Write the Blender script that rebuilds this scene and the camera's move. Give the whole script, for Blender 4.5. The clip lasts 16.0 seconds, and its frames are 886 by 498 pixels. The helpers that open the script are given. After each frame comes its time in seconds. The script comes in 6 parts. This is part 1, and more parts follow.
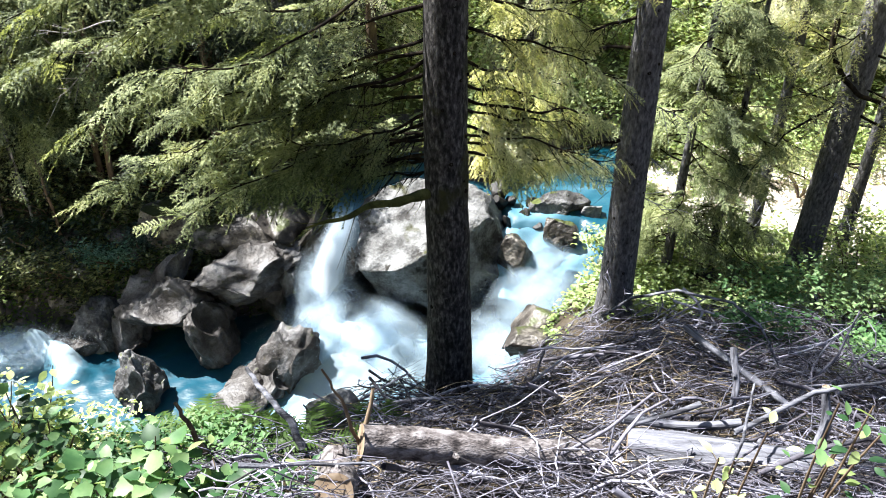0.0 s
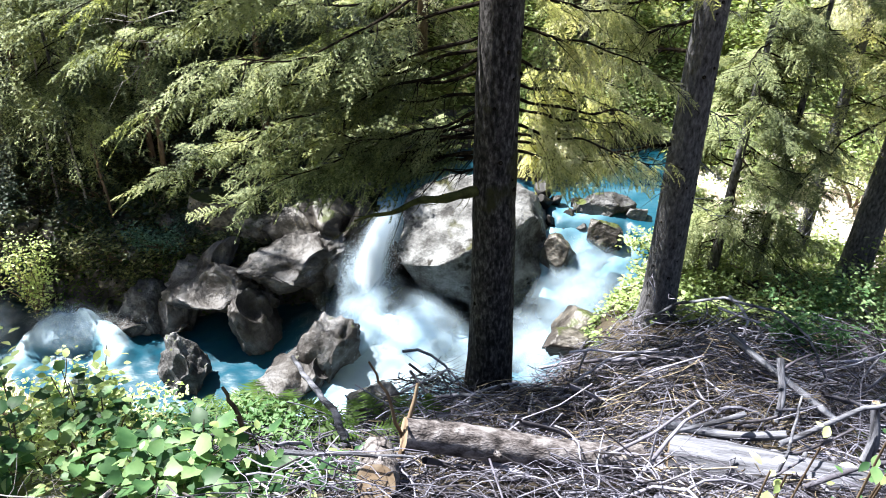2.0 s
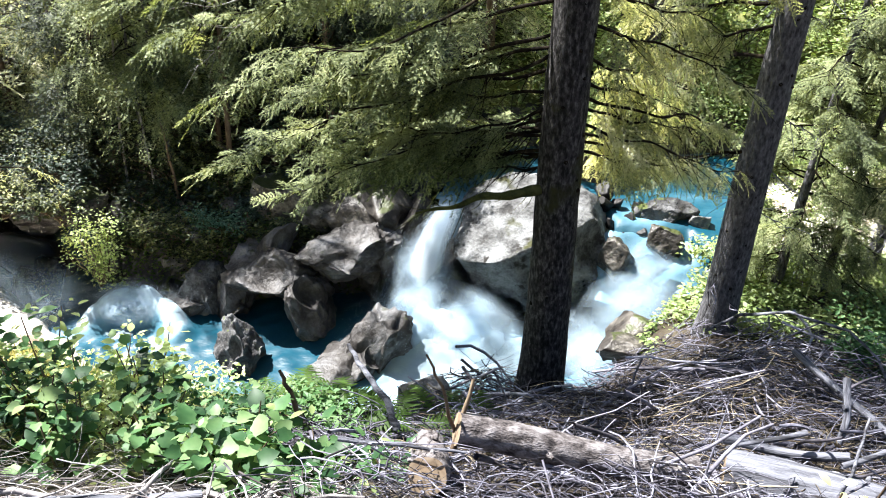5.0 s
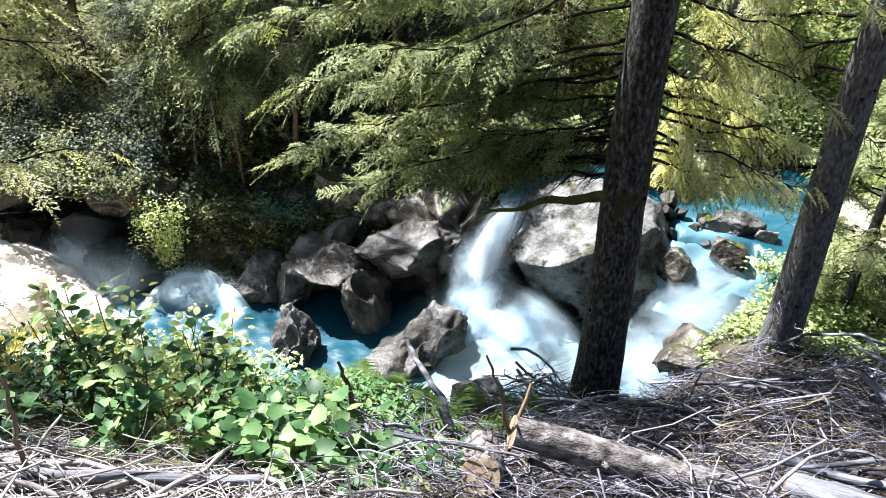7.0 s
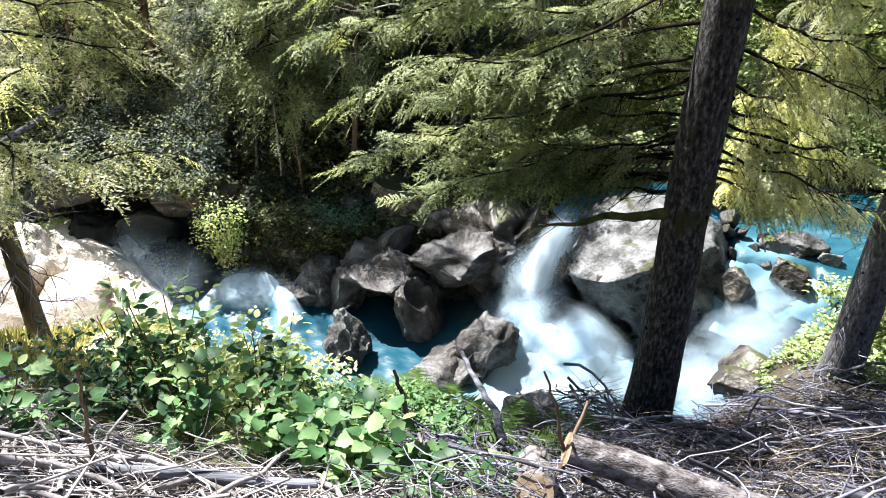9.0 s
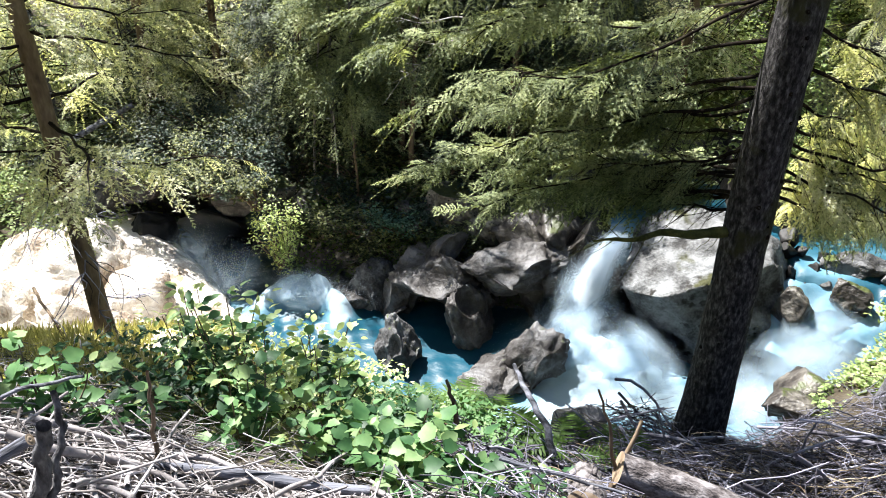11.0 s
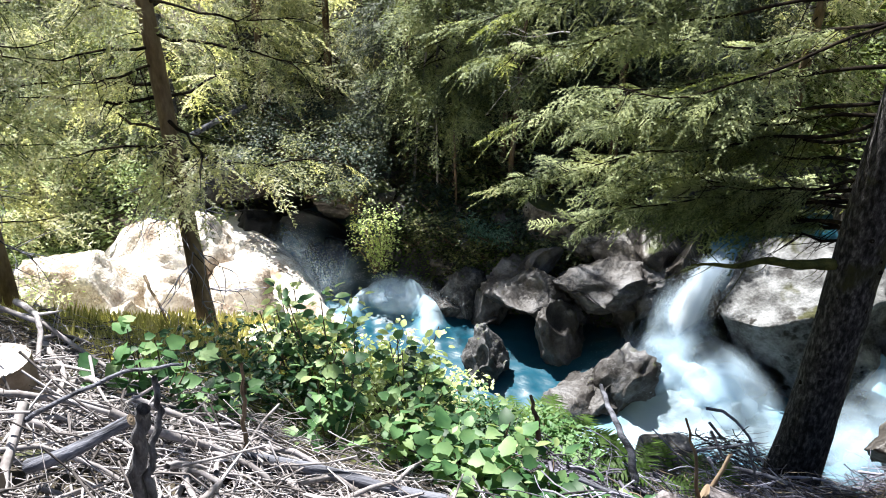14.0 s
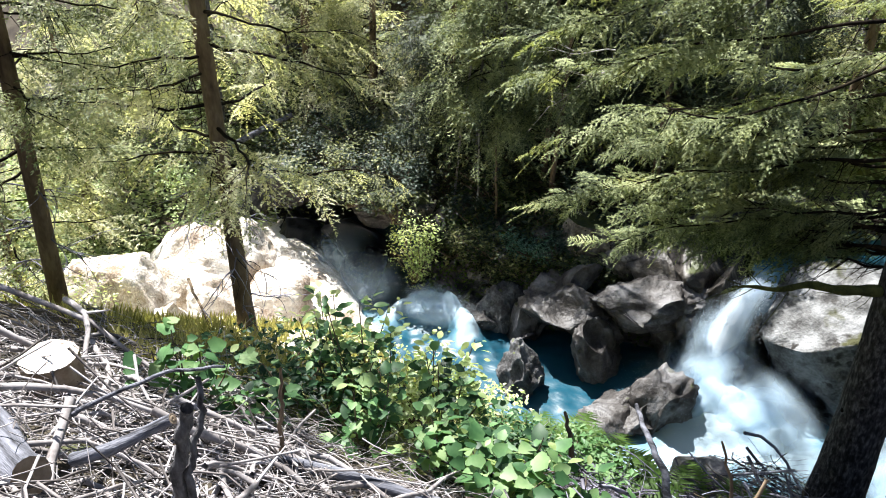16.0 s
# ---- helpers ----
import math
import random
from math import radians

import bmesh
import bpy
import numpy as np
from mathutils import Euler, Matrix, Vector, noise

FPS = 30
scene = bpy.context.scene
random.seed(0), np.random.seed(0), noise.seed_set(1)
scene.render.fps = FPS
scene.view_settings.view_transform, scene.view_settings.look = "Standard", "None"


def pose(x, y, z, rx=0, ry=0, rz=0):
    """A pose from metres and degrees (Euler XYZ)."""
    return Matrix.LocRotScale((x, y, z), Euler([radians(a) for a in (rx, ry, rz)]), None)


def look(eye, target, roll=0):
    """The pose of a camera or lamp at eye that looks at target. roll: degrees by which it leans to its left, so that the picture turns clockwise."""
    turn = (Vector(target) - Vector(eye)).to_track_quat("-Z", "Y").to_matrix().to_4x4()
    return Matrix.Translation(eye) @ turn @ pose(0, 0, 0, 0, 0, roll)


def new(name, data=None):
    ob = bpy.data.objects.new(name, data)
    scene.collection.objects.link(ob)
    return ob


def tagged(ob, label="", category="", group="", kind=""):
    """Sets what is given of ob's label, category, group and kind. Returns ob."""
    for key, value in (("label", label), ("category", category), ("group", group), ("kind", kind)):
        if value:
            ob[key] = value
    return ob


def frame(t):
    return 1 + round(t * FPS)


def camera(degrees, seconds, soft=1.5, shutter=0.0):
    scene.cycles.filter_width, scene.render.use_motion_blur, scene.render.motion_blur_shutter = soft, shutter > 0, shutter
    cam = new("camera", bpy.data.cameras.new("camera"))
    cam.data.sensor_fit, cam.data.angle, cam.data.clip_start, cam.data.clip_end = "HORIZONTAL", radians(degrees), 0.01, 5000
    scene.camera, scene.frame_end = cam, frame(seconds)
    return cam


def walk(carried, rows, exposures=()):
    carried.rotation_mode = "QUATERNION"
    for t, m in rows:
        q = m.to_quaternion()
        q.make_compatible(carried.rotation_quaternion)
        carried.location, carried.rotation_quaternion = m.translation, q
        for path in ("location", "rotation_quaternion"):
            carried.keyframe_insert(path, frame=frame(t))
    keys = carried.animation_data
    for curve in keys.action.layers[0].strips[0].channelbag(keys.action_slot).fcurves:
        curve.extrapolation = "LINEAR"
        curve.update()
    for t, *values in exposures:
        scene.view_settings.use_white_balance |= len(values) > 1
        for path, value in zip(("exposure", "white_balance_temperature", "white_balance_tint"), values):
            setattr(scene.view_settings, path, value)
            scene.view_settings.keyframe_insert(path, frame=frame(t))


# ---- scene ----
cam = camera(58.0, 16.0, 1.0)

# seconds, place, yaw, pitch, roll
EXPO = 2.25
PATH = [
    (0.0, -0.003, 0.014, -0.020, -0.26, -31.28, -0.35),
    (0.5, -0.022, 0.010, -0.013, 0.60, -31.30, -0.50),
    (1.0, -0.037, 0.003, -0.004, 1.51, -31.37, -0.66),
    (1.5, -0.052, -0.004, 0.004, 2.46, -31.48, -0.79),
    (2.0, -0.067, -0.006, 0.006, 3.28, -31.65, -0.84),
    (2.5, -0.077, -0.007, 0.002, 4.10, -31.80, -0.94),
    (3.0, -0.087, -0.000, -0.002, 4.82, -31.93, -1.04),
    (3.5, -0.096, 0.003, -0.006, 5.50, -31.93, -1.13),
    (4.0, -0.106, 0.005, -0.009, 6.31, -31.90, -1.30),
    (6.5, -0.167, -0.009, -0.012, 11.65, -32.20, -1.78),
    (7.0, -0.184, -0.011, -0.009, 13.07, -32.18, -1.98),
    (7.5, -0.201, -0.012, 0.001, 14.37, -32.17, -2.11),
    (8.0, -0.213, -0.012, 0.007, 15.51, -32.10, -2.10),
    (8.5, -0.233, -0.017, 0.006, 16.33, -31.87, -1.97),
    (9.0, -0.247, -0.029, 0.015, 17.20, -31.69, -1.86),
    (11.5, -0.293, -0.060, 0.091, 22.45, -31.53, -1.56),
    (12.0, -0.292, -0.058, 0.092, 23.76, -31.56, -1.44),
    (12.5, -0.290, -0.055, 0.092, 25.17, -31.52, -1.31),
    (13.0, -0.283, -0.058, 0.096, 26.61, -31.36, -1.20),
    (13.5, -0.274, -0.063, 0.105, 27.90, -31.18, -1.21),
    (14.0, -0.269, -0.065, 0.110, 28.92, -31.00, -1.15),
    (14.5, -0.267, -0.069, 0.113, 29.72, -30.83, -1.11),
    (15.0, -0.264, -0.073, 0.116, 30.49, -30.66, -1.14),
    (15.5, -0.261, -0.083, 0.121, 31.31, -30.41, -1.25),
    (16.0, -0.258, -0.095, 0.130, 32.24, -30.18, -1.37),
]
walk(cam, [(t, pose(x, y, z, 90 + p, r, w)) for t, x, y, z, w, p, r in PATH], [(0.0, EXPO), (9.0, EXPO - 0.06), (12.5, EXPO - 0.24), (16.0, EXPO - 0.3)])

# ---- world and sun ----
SUN_FROM = Vector((-0.49, 0.21, 0.85)).normalized()   # towards the sun
world = bpy.data.worlds.new("world")
scene.world = world
world.use_nodes = True
wn = world.node_tree.nodes
sky = wn.new("ShaderNodeTexSky")
sky.sky_type, sky.sun_disc = "NISHITA", False
sky.sun_elevation = math.asin(SUN_FROM.z)
sky.sun_rotation = math.atan2(SUN_FROM.x, SUN_FROM.y)
wn["Background"].inputs["Strength"].default_value = 0.042
world.node_tree.links.new(sky.outputs[0], wn["Background"].inputs["Color"])
lamp = bpy.data.lights.new("sun", "SUN")
lamp.energy, lamp.angle, lamp.color = 5.0, radians(0.6), (1.0, 0.98, 0.95)
new("sun", lamp).matrix_world = look(SUN_FROM * 40, (0, 0, 0))

WATER, UPPER = -7.8, -6.2      # lower and upper pool

# ---- materials ----


def material(name, ramp, scale=4.0, fine=40.0, rough=0.8, bump=0.3, bump_dist=0.02, translucent=0.0, island=0.0,
             stretch=(1, 1, 1), spec=0.3, moss=None, spots=None, detail=6.0, obj_random=0.0, glow=(1.5, 1.45, 0.7)):
    """Noise at two scales through a colour ramp, with bump; ramp is rows of (place, rgb)."""
    m = bpy.data.materials.new(name)
    m.use_nodes = True
    nt = m.node_tree
    n, ln = nt.nodes, nt.links.new
    p = n["Principled BSDF"]
    p.inputs["Roughness"].default_value = rough
    p.inputs["Specular IOR Level"].default_value = spec
    tc = n.new("ShaderNodeNewGeometry")
    mp = n.new("ShaderNodeMapping")
    mp.inputs["Scale"].default_value = stretch
    if stretch != (1, 1, 1):
        co = n.new("ShaderNodeTexCoord")
        ln(co.outputs["Object"], mp.inputs[0])
    else:
        ln(tc.outputs["Position"], mp.inputs[0])
    a, b = n.new("ShaderNodeTexNoise"), n.new("ShaderNodeTexNoise")
    a.inputs["Scale"].default_value, b.inputs["Scale"].default_value = scale, fine
    a.inputs["Detail"].default_value = detail
    b.inputs["Detail"].default_value = 4
    for q in (a, b):
        ln(mp.outputs[0], q.inputs["Vector"])
    mix = n.new("ShaderNodeMath")
    mix.operation = "MULTIPLY_ADD"
    mix.inputs[1].default_value = 0.35
    ln(b.outputs["Fac"], mix.inputs[0])
    sub = n.new("ShaderNodeMath")
    sub.operation = "MULTIPLY_ADD"
    sub.inputs[1].default_value, sub.inputs[2].default_value = 1.0, -0.175
    ln(a.outputs["Fac"], sub.inputs[0])
    ln(sub.outputs[0], mix.inputs[2])
    fac = mix.outputs[0]
    if island:
        add = n.new("ShaderNodeMath")
        add.operation = "MULTIPLY_ADD"
        add.inputs[1].default_value = island
        off = n.new("ShaderNodeMath")
        off.operation = "SUBTRACT"
        off.inputs[1].default_value = island / 2
        ln(fac, off.inputs[0])
        ln(tc.outputs["Random Per Island"], add.inputs[0])
        ln(off.outputs[0], add.inputs[2])
        fac = add.outputs[0]
    if obj_random:
        info = n.new("ShaderNodeObjectInfo")
        add = n.new("ShaderNodeMath")
        add.operation = "MULTIPLY_ADD"
        add.inputs[1].default_value = obj_random
        off = n.new("ShaderNodeMath")
        off.operation = "SUBTRACT"
        off.inputs[1].default_value = obj_random / 2
        ln(fac, off.inputs[0])
        ln(info.outputs["Random"], add.inputs[0])
        ln(off.outputs[0], add.inputs[2])
        fac = add.outputs[0]
    cr = n.new("ShaderNodeValToRGB")
    while len(cr.color_ramp.elements) < len(ramp):
        cr.color_ramp.elements.new(0.5)
    for e, (at, rgb) in zip(cr.color_ramp.elements, ramp):
        e.position, e.color = at, (*rgb, 1)
    ln(fac, cr.inputs[0])
    colour = cr.outputs[0]
    if spots:                                     # dark pits: scale, size, rgb
        v = n.new("ShaderNodeTexVoronoi")
        v.inputs["Scale"].default_value = spots[0]
        wob = n.new("ShaderNodeTexNoise")
        wob.inputs["Scale"].default_value = spots[0] * 1.7
        ln(mp.outputs[0], wob.inputs["Vector"])
        wv = n.new("ShaderNodeVectorMath")
        wv.operation = "MULTIPLY_ADD"
        wv.inputs[1].default_value = (0.9 / spots[0],) * 3
        ln(wob.outputs["Color"], wv.inputs[0])
        ln(mp.outputs[0], wv.inputs[2])
        ln(wv.outputs[0], v.inputs["Vector"])
        lo = n.new("ShaderNodeMapRange")
        lo.inputs["From Min"].default_value, lo.inputs["From Max"].default_value = spots[1], spots[1] * 0.6
        ln(v.outputs["Distance"], lo.inputs[0])
        nz = n.new("ShaderNodeTexNoise")
        nz.inputs["Scale"].default_value = spots[0] * 0.35
        ln(mp.outputs[0], nz.inputs["Vector"])
        gate = n.new("ShaderNodeMapRange")
        gate.inputs["From Min"].default_value, gate.inputs["From Max"].default_value = 0.54, 0.6
        ln(nz.outputs["Fac"], gate.inputs[0])
        mul = n.new("ShaderNodeMath")
        mul.operation = "MULTIPLY"
        ln(lo.outputs[0], mul.inputs[0])
        ln(gate.outputs[0], mul.inputs[1])
        mx = n.new("ShaderNodeMix")
        mx.data_type = "RGBA"
        ln(mul.outputs[0], mx.inputs["Factor"])
        ln(colour, mx.inputs["A"])
        mx.inputs["B"].default_value = (*spots[2], 1)
        colour = mx.outputs["Result"]
    if moss:                                      # on faces that look up: rgb, threshold of the noise, how steep
        rgb, cut, steep = moss
        sep = n.new("ShaderNodeSeparateXYZ")
        ln(tc.outputs["Normal"], sep.inputs[0])
        nz = n.new("ShaderNodeTexNoise")
        nz.inputs["Scale"].default_value, nz.inputs["Detail"].default_value = 2.3, 8
        ln(tc.outputs["Position"], nz.inputs["Vector"])
        s1 = n.new("ShaderNodeMath")
        s1.operation = "MULTIPLY_ADD"
        s1.inputs[1].default_value = steep
        ln(sep.outputs["Z"], s1.inputs[0])
        ln(nz.outputs["Fac"], s1.inputs[2])
        r1 = n.new("ShaderNodeMapRange")
        r1.inputs["From Min"].default_value, r1.inputs["From Max"].default_value = cut, cut + 0.09
        ln(s1.outputs[0], r1.inputs[0])
        mx = n.new("ShaderNodeMix")
        mx.data_type = "RGBA"
        ln(r1.outputs[0], mx.inputs["Factor"])
        ln(colour, mx.inputs["A"])
        mx.inputs["B"].default_value = (*rgb, 1)
        colour = mx.outputs["Result"]
    ln(colour, p.inputs["Base Color"])
    if bump:
        bp = n.new("ShaderNodeBump")
        bp.inputs["Strength"].default_value, bp.inputs["Distance"].default_value = bump, bump_dist
        ln(mix.outputs[0], bp.inputs["Height"])
        ln(bp.outputs[0], p.inputs["Normal"])
    if translucent:
        tr = n.new("ShaderNodeBsdfTranslucent")
        sh = n.new("ShaderNodeMixShader")
        sh.inputs[0].default_value = translucent
        br = n.new("ShaderNodeMix")
        br.data_type = "RGBA"
        br.blend_type = "MULTIPLY"
        br.inputs["Factor"].default_value = 1.0
        ln(colour, br.inputs["A"])
        br.inputs["B"].default_value = (*glow, 1)
        ln(br.outputs["Result"], tr.inputs["Color"])
        ln(p.outputs[0], sh.inputs[1])
        ln(tr.outputs[0], sh.inputs[2])
        ln(sh.outputs[0], n["Material Output"].inputs["Surface"])
    return m


M = {}
M["soil"] = material("soil", [(0.3, (0.018, 0.0126, 0.00792)), (0.5, (0.0396, 0.0306, 0.0198)), (0.7, (0.072, 0.0612, 0.0432))],
                     1.5, 30, 0.95, 0.8, 0.04, moss=((0.05, 0.07, 0.015), 1.15, 0.6))
M["grass"] = material("grassy_soil", [(0.3, (0.0372, 0.0434, 0.0124)), (0.5, (0.0868, 0.0992, 0.031)), (0.7, (0.1674, 0.1674, 0.062))], 2.5, 40, 0.95, 0.8, 0.03)
M["bark"] = material("spruce_bark", [(0.3, (0.0297, 0.02788, 0.03004)), (0.45, (0.07425, 0.07234, 0.07714)), (0.56, (0.1077, 0.1055, 0.1121)), (0.7, (0.1708, 0.1673, 0.177))],
                     36, 120, 0.9, 1.0, 0.018, stretch=(1, 1, 0.4), spots=(5.0, 0.17, (0.012, 0.01, 0.01)))
# darker bark of the big spruce: its limbs' shade in the colour, plus moss
M["bark_mossy_shaded"] = material("shaded_mossy_bark", [(0.36, (0.005513, 0.004723, 0.00492)), (0.47, (0.02346, 0.02155, 0.02178)), (0.57, (0.04823, 0.04517, 0.04569)), (0.7, (0.1168, 0.1115, 0.1123))],
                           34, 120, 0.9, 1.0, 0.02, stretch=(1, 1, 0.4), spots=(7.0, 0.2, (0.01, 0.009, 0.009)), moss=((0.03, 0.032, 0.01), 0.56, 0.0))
M["bark_dark"] = material("dark_limb_bark", [(0.3, (0.0036, 0.003, 0.0024)), (0.5, (0.012, 0.009, 0.0066)), (0.64, (0.027, 0.0216, 0.0132)), (0.78, (0.078, 0.066, 0.042))], 9, 50, 0.95, 0.8, 0.015, spec=0.08)
M["bark_light"] = material("young_bark", [(0.3, (0.0468, 0.03, 0.02016)), (0.5, (0.117, 0.0825, 0.054)), (0.7, (0.195, 0.15, 0.1008))],
                           8, 50, 0.9, 0.8, 0.015, stretch=(1, 1, 0.35))
# bluish tint: the heap's skylit shade is in the twig colour
M["twig"] = material("dead_twig", [(0.1, (0.01142, 0.01028, 0.01313)), (0.4, (0.05449, 0.05088, 0.06375)), (0.65, (0.1402, 0.1353, 0.1723)), (0.9, (0.2699, 0.2706, 0.3375))],
                     6, 50, 0.85, 0.5, 0.006, island=0.85)
# bleached wood, lifted further to the brightness of the sunlit bank
M["driftwood"] = material("bleached_sunlit_sticks", [(0.1, (0.0342, 0.02903, 0.02696)), (0.4, (0.1436, 0.1279, 0.1236)), (0.65, (0.2873, 0.2661, 0.2658)), (0.9, (0.4378, 0.4147, 0.4231))],
                          6, 50, 0.85, 0.5, 0.006, island=0.85)
M["straw"] = material("straw_twig", [(0.1, (0.03, 0.022, 0.012)), (0.4, (0.11, 0.085, 0.055)), (0.65, (0.22, 0.18, 0.125)), (0.9, (0.36, 0.31, 0.23))],
                      6, 50, 0.85, 0.5, 0.006, island=0.85)
# same blue cast of skylit shade put into the branch colour
M["greystick"] = material("grey_branch", [(0.1, (0.0282, 0.02522, 0.0308)), (0.4, (0.0846, 0.08051, 0.099)), (0.65, (0.1786, 0.1746, 0.2145)), (0.9, (0.3196, 0.3152, 0.3795))],
                          6, 50, 0.85, 0.8, 0.008, obj_random=0.8)
M["greywood"] = material("weathered_wood", [(0.36, (0.02578, 0.02631, 0.03217)), (0.46, (0.08592, 0.0887, 0.1061)), (0.6, (0.1546, 0.1587, 0.1868)), (0.7, (0.2019, 0.2086, 0.2439))],
                         7, 60, 0.8, 0.9, 0.015, stretch=(0.2, 3, 3), spots=(4, 0.2, (0.04, 0.035, 0.035)))
M["cutwood"] = material("cut_wood", [(0.3, (0.1584, 0.1094, 0.0704)), (0.5, (0.2304, 0.1733, 0.1188)), (0.7, (0.288, 0.228, 0.1672))], 12, 70, 0.8, 0.3, 0.006)
M["logbark"] = material("log_bark", [(0.33, (0.0162, 0.0135, 0.01397)), (0.45, (0.081, 0.0702, 0.06984)), (0.56, (0.1566, 0.1431, 0.1455)), (0.7, (0.243, 0.2268, 0.2328))],
                        11, 60, 0.9, 1.0, 0.03, stretch=(0.9, 1.6, 1.6), spots=(6, 0.2, (0.02, 0.016, 0.014)))
M["rock"] = material("grey_rock", [(0.32, (0.01747, 0.01655, 0.01643)), (0.45, (0.04365, 0.04316, 0.04433)), (0.55, (0.08705, 0.08848, 0.09045)), (0.68, (0.1572, 0.1591, 0.1657))],
                     3.6, 26, 0.85, 0.9, 0.07, spots=(5, 0.26, (0.02, 0.018, 0.016)), moss=((0.06, 0.075, 0.018), 1.22, 0.75))
M["boulder"] = material("pitted_boulder", [(0.32, (0.02976, 0.02916, 0.02892)), (0.44, (0.08432, 0.08492, 0.08511)), (0.55, (0.1389, 0.1416, 0.1429)), (0.68, (0.2083, 0.2135, 0.2182))],
                        3.2, 24, 0.85, 0.9, 0.07, spots=(6.5, 0.45, (0.02, 0.018, 0.016)), moss=((0.035, 0.036, 0.012), 0.74, 0.2))
M["wetrock"] = material("wet_rock", [(0.3, (0.007023, 0.005852, 0.005072)), (0.48, (0.02926, 0.02458, 0.02082)), (0.58, (0.06437, 0.05735, 0.04959)), (0.7, (0.1404, 0.1288, 0.1127))],
                        3.4, 26, 0.5, 0.7, 0.06, spec=0.5, moss=((0.04, 0.05, 0.012), 1.2, 0.75))
M["carved"] = material("water_worn_rock", [(0.32, (0.01373, 0.01131, 0.009978)), (0.44, (0.03891, 0.03444, 0.03214)), (0.54, (0.07325, 0.06989, 0.06924)), (0.68, (0.1236, 0.123, 0.1274))],
                      2.6, 19, 0.6, 0.9, 0.07, spec=0.45, moss=((0.035, 0.042, 0.01), 1.3, 0.75))
M["pitted"] = material("pitted_rock", [(0.32, (0.03, 0.0255, 0.0203)), (0.46, (0.0975, 0.087, 0.0725)), (0.58, (0.195, 0.177, 0.145)), (0.7, (0.3, 0.2775, 0.232))],
                       5.0, 24, 0.9, 1.0, 0.05, spots=(16, 0.35, (0.012, 0.01, 0.008)), moss=((0.035, 0.042, 0.01), 1.12, 0.75))
# for wet black stones; also fills the cave, its darkness in the colour
M["blackrock_cavedark"] = material("black_stone_and_cave_dark", [(0.3, (0.003, 0.003, 0.003)), (0.7, (0.02, 0.019, 0.019))], 5, 30, 0.55, 0.5, 0.03, spec=0.25)
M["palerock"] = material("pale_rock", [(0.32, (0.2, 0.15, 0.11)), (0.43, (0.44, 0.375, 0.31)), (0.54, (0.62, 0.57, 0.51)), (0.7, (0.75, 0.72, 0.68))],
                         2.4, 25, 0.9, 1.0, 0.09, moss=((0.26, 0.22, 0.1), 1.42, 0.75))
M["moss"] = material("moss", [(0.3, (0.02112, 0.0264, 0.00594)), (0.5, (0.05808, 0.06336, 0.01485)), (0.7, (0.1056, 0.1056, 0.0297))], 9, 80, 0.95, 1.0, 0.02)
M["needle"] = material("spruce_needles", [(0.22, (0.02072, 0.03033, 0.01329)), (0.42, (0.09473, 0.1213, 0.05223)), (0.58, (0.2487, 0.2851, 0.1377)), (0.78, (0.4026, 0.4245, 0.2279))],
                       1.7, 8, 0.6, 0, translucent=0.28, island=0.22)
# copy of spruce_needles with the far forest's shade put into the colour
M["needle_shaded"] = material("shaded_needles", [(0.22, (0.00352, 0.006907, 0.003713)), (0.42, (0.01643, 0.02637, 0.01273)), (0.58, (0.04693, 0.06593, 0.02917)), (0.78, (0.1643, 0.1947, 0.09017))],
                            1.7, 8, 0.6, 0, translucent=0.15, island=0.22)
# copy of spruce_needles, yellowed and brightened as if sun shone through
M["needle_sunlit"] = material("sunny_needles", [(0.22, (0.05919, 0.06989, 0.04405)), (0.42, (0.2451, 0.2714, 0.1763)), (0.58, (0.4565, 0.4687, 0.3414)), (0.78, (0.6594, 0.6414, 0.5947))],
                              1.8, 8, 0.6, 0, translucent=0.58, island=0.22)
M["leaf"] = material("broad_leaf", [(0.1, (0.0112, 0.03849, 0.01646)), (0.4, (0.04204, 0.1086, 0.04114)), (0.65, (0.1065, 0.2111, 0.08228)), (0.95, (0.2466, 0.3352, 0.1646))],
                     1.5, 12, 0.5, 0, translucent=0.4, island=0.2, obj_random=0.75)
# broad_leaf darkened: the far bank's shade is in the colour
M["leaf_shaded"] = material("shaded_leaf", [(0.2, (0.0099, 0.01815, 0.0077)), (0.45, (0.04455, 0.06171, 0.0231)), (0.6, (0.099, 0.118, 0.0462)), (0.85, (0.2574, 0.2722, 0.1155))], 2.2, 12, 0.5, 0,
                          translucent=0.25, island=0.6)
# yellower leaf, also lifted to the brightness of sunlit foliage
M["leaf_yellow_sunlit"] = material("yellowish_sunlit_leaf", [(0.2, (0.04668, 0.07722, 0.02366)), (0.42, (0.1667, 0.2317, 0.08112)), (0.6, (0.3068, 0.3791, 0.1758)), (0.85, (0.4668, 0.5195, 0.311))],
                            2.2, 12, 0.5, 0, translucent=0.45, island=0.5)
# straw colour of dry grass, paled further for the sun on it
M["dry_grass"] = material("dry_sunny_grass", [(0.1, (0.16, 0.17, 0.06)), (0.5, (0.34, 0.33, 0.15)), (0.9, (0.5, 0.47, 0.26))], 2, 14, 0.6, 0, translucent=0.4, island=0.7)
# leaf blanched to the white that strong sun gives it
M["leaf_sunlit"] = material("pale_sunlit_leaf", [(0.2, (0.1851, 0.2576, 0.09257)), (0.45, (0.3967, 0.4894, 0.2116)), (0.8, (0.7274, 0.7728, 0.5025))], 2.2, 12, 0.5, 0, translucent=0.45, island=0.5)
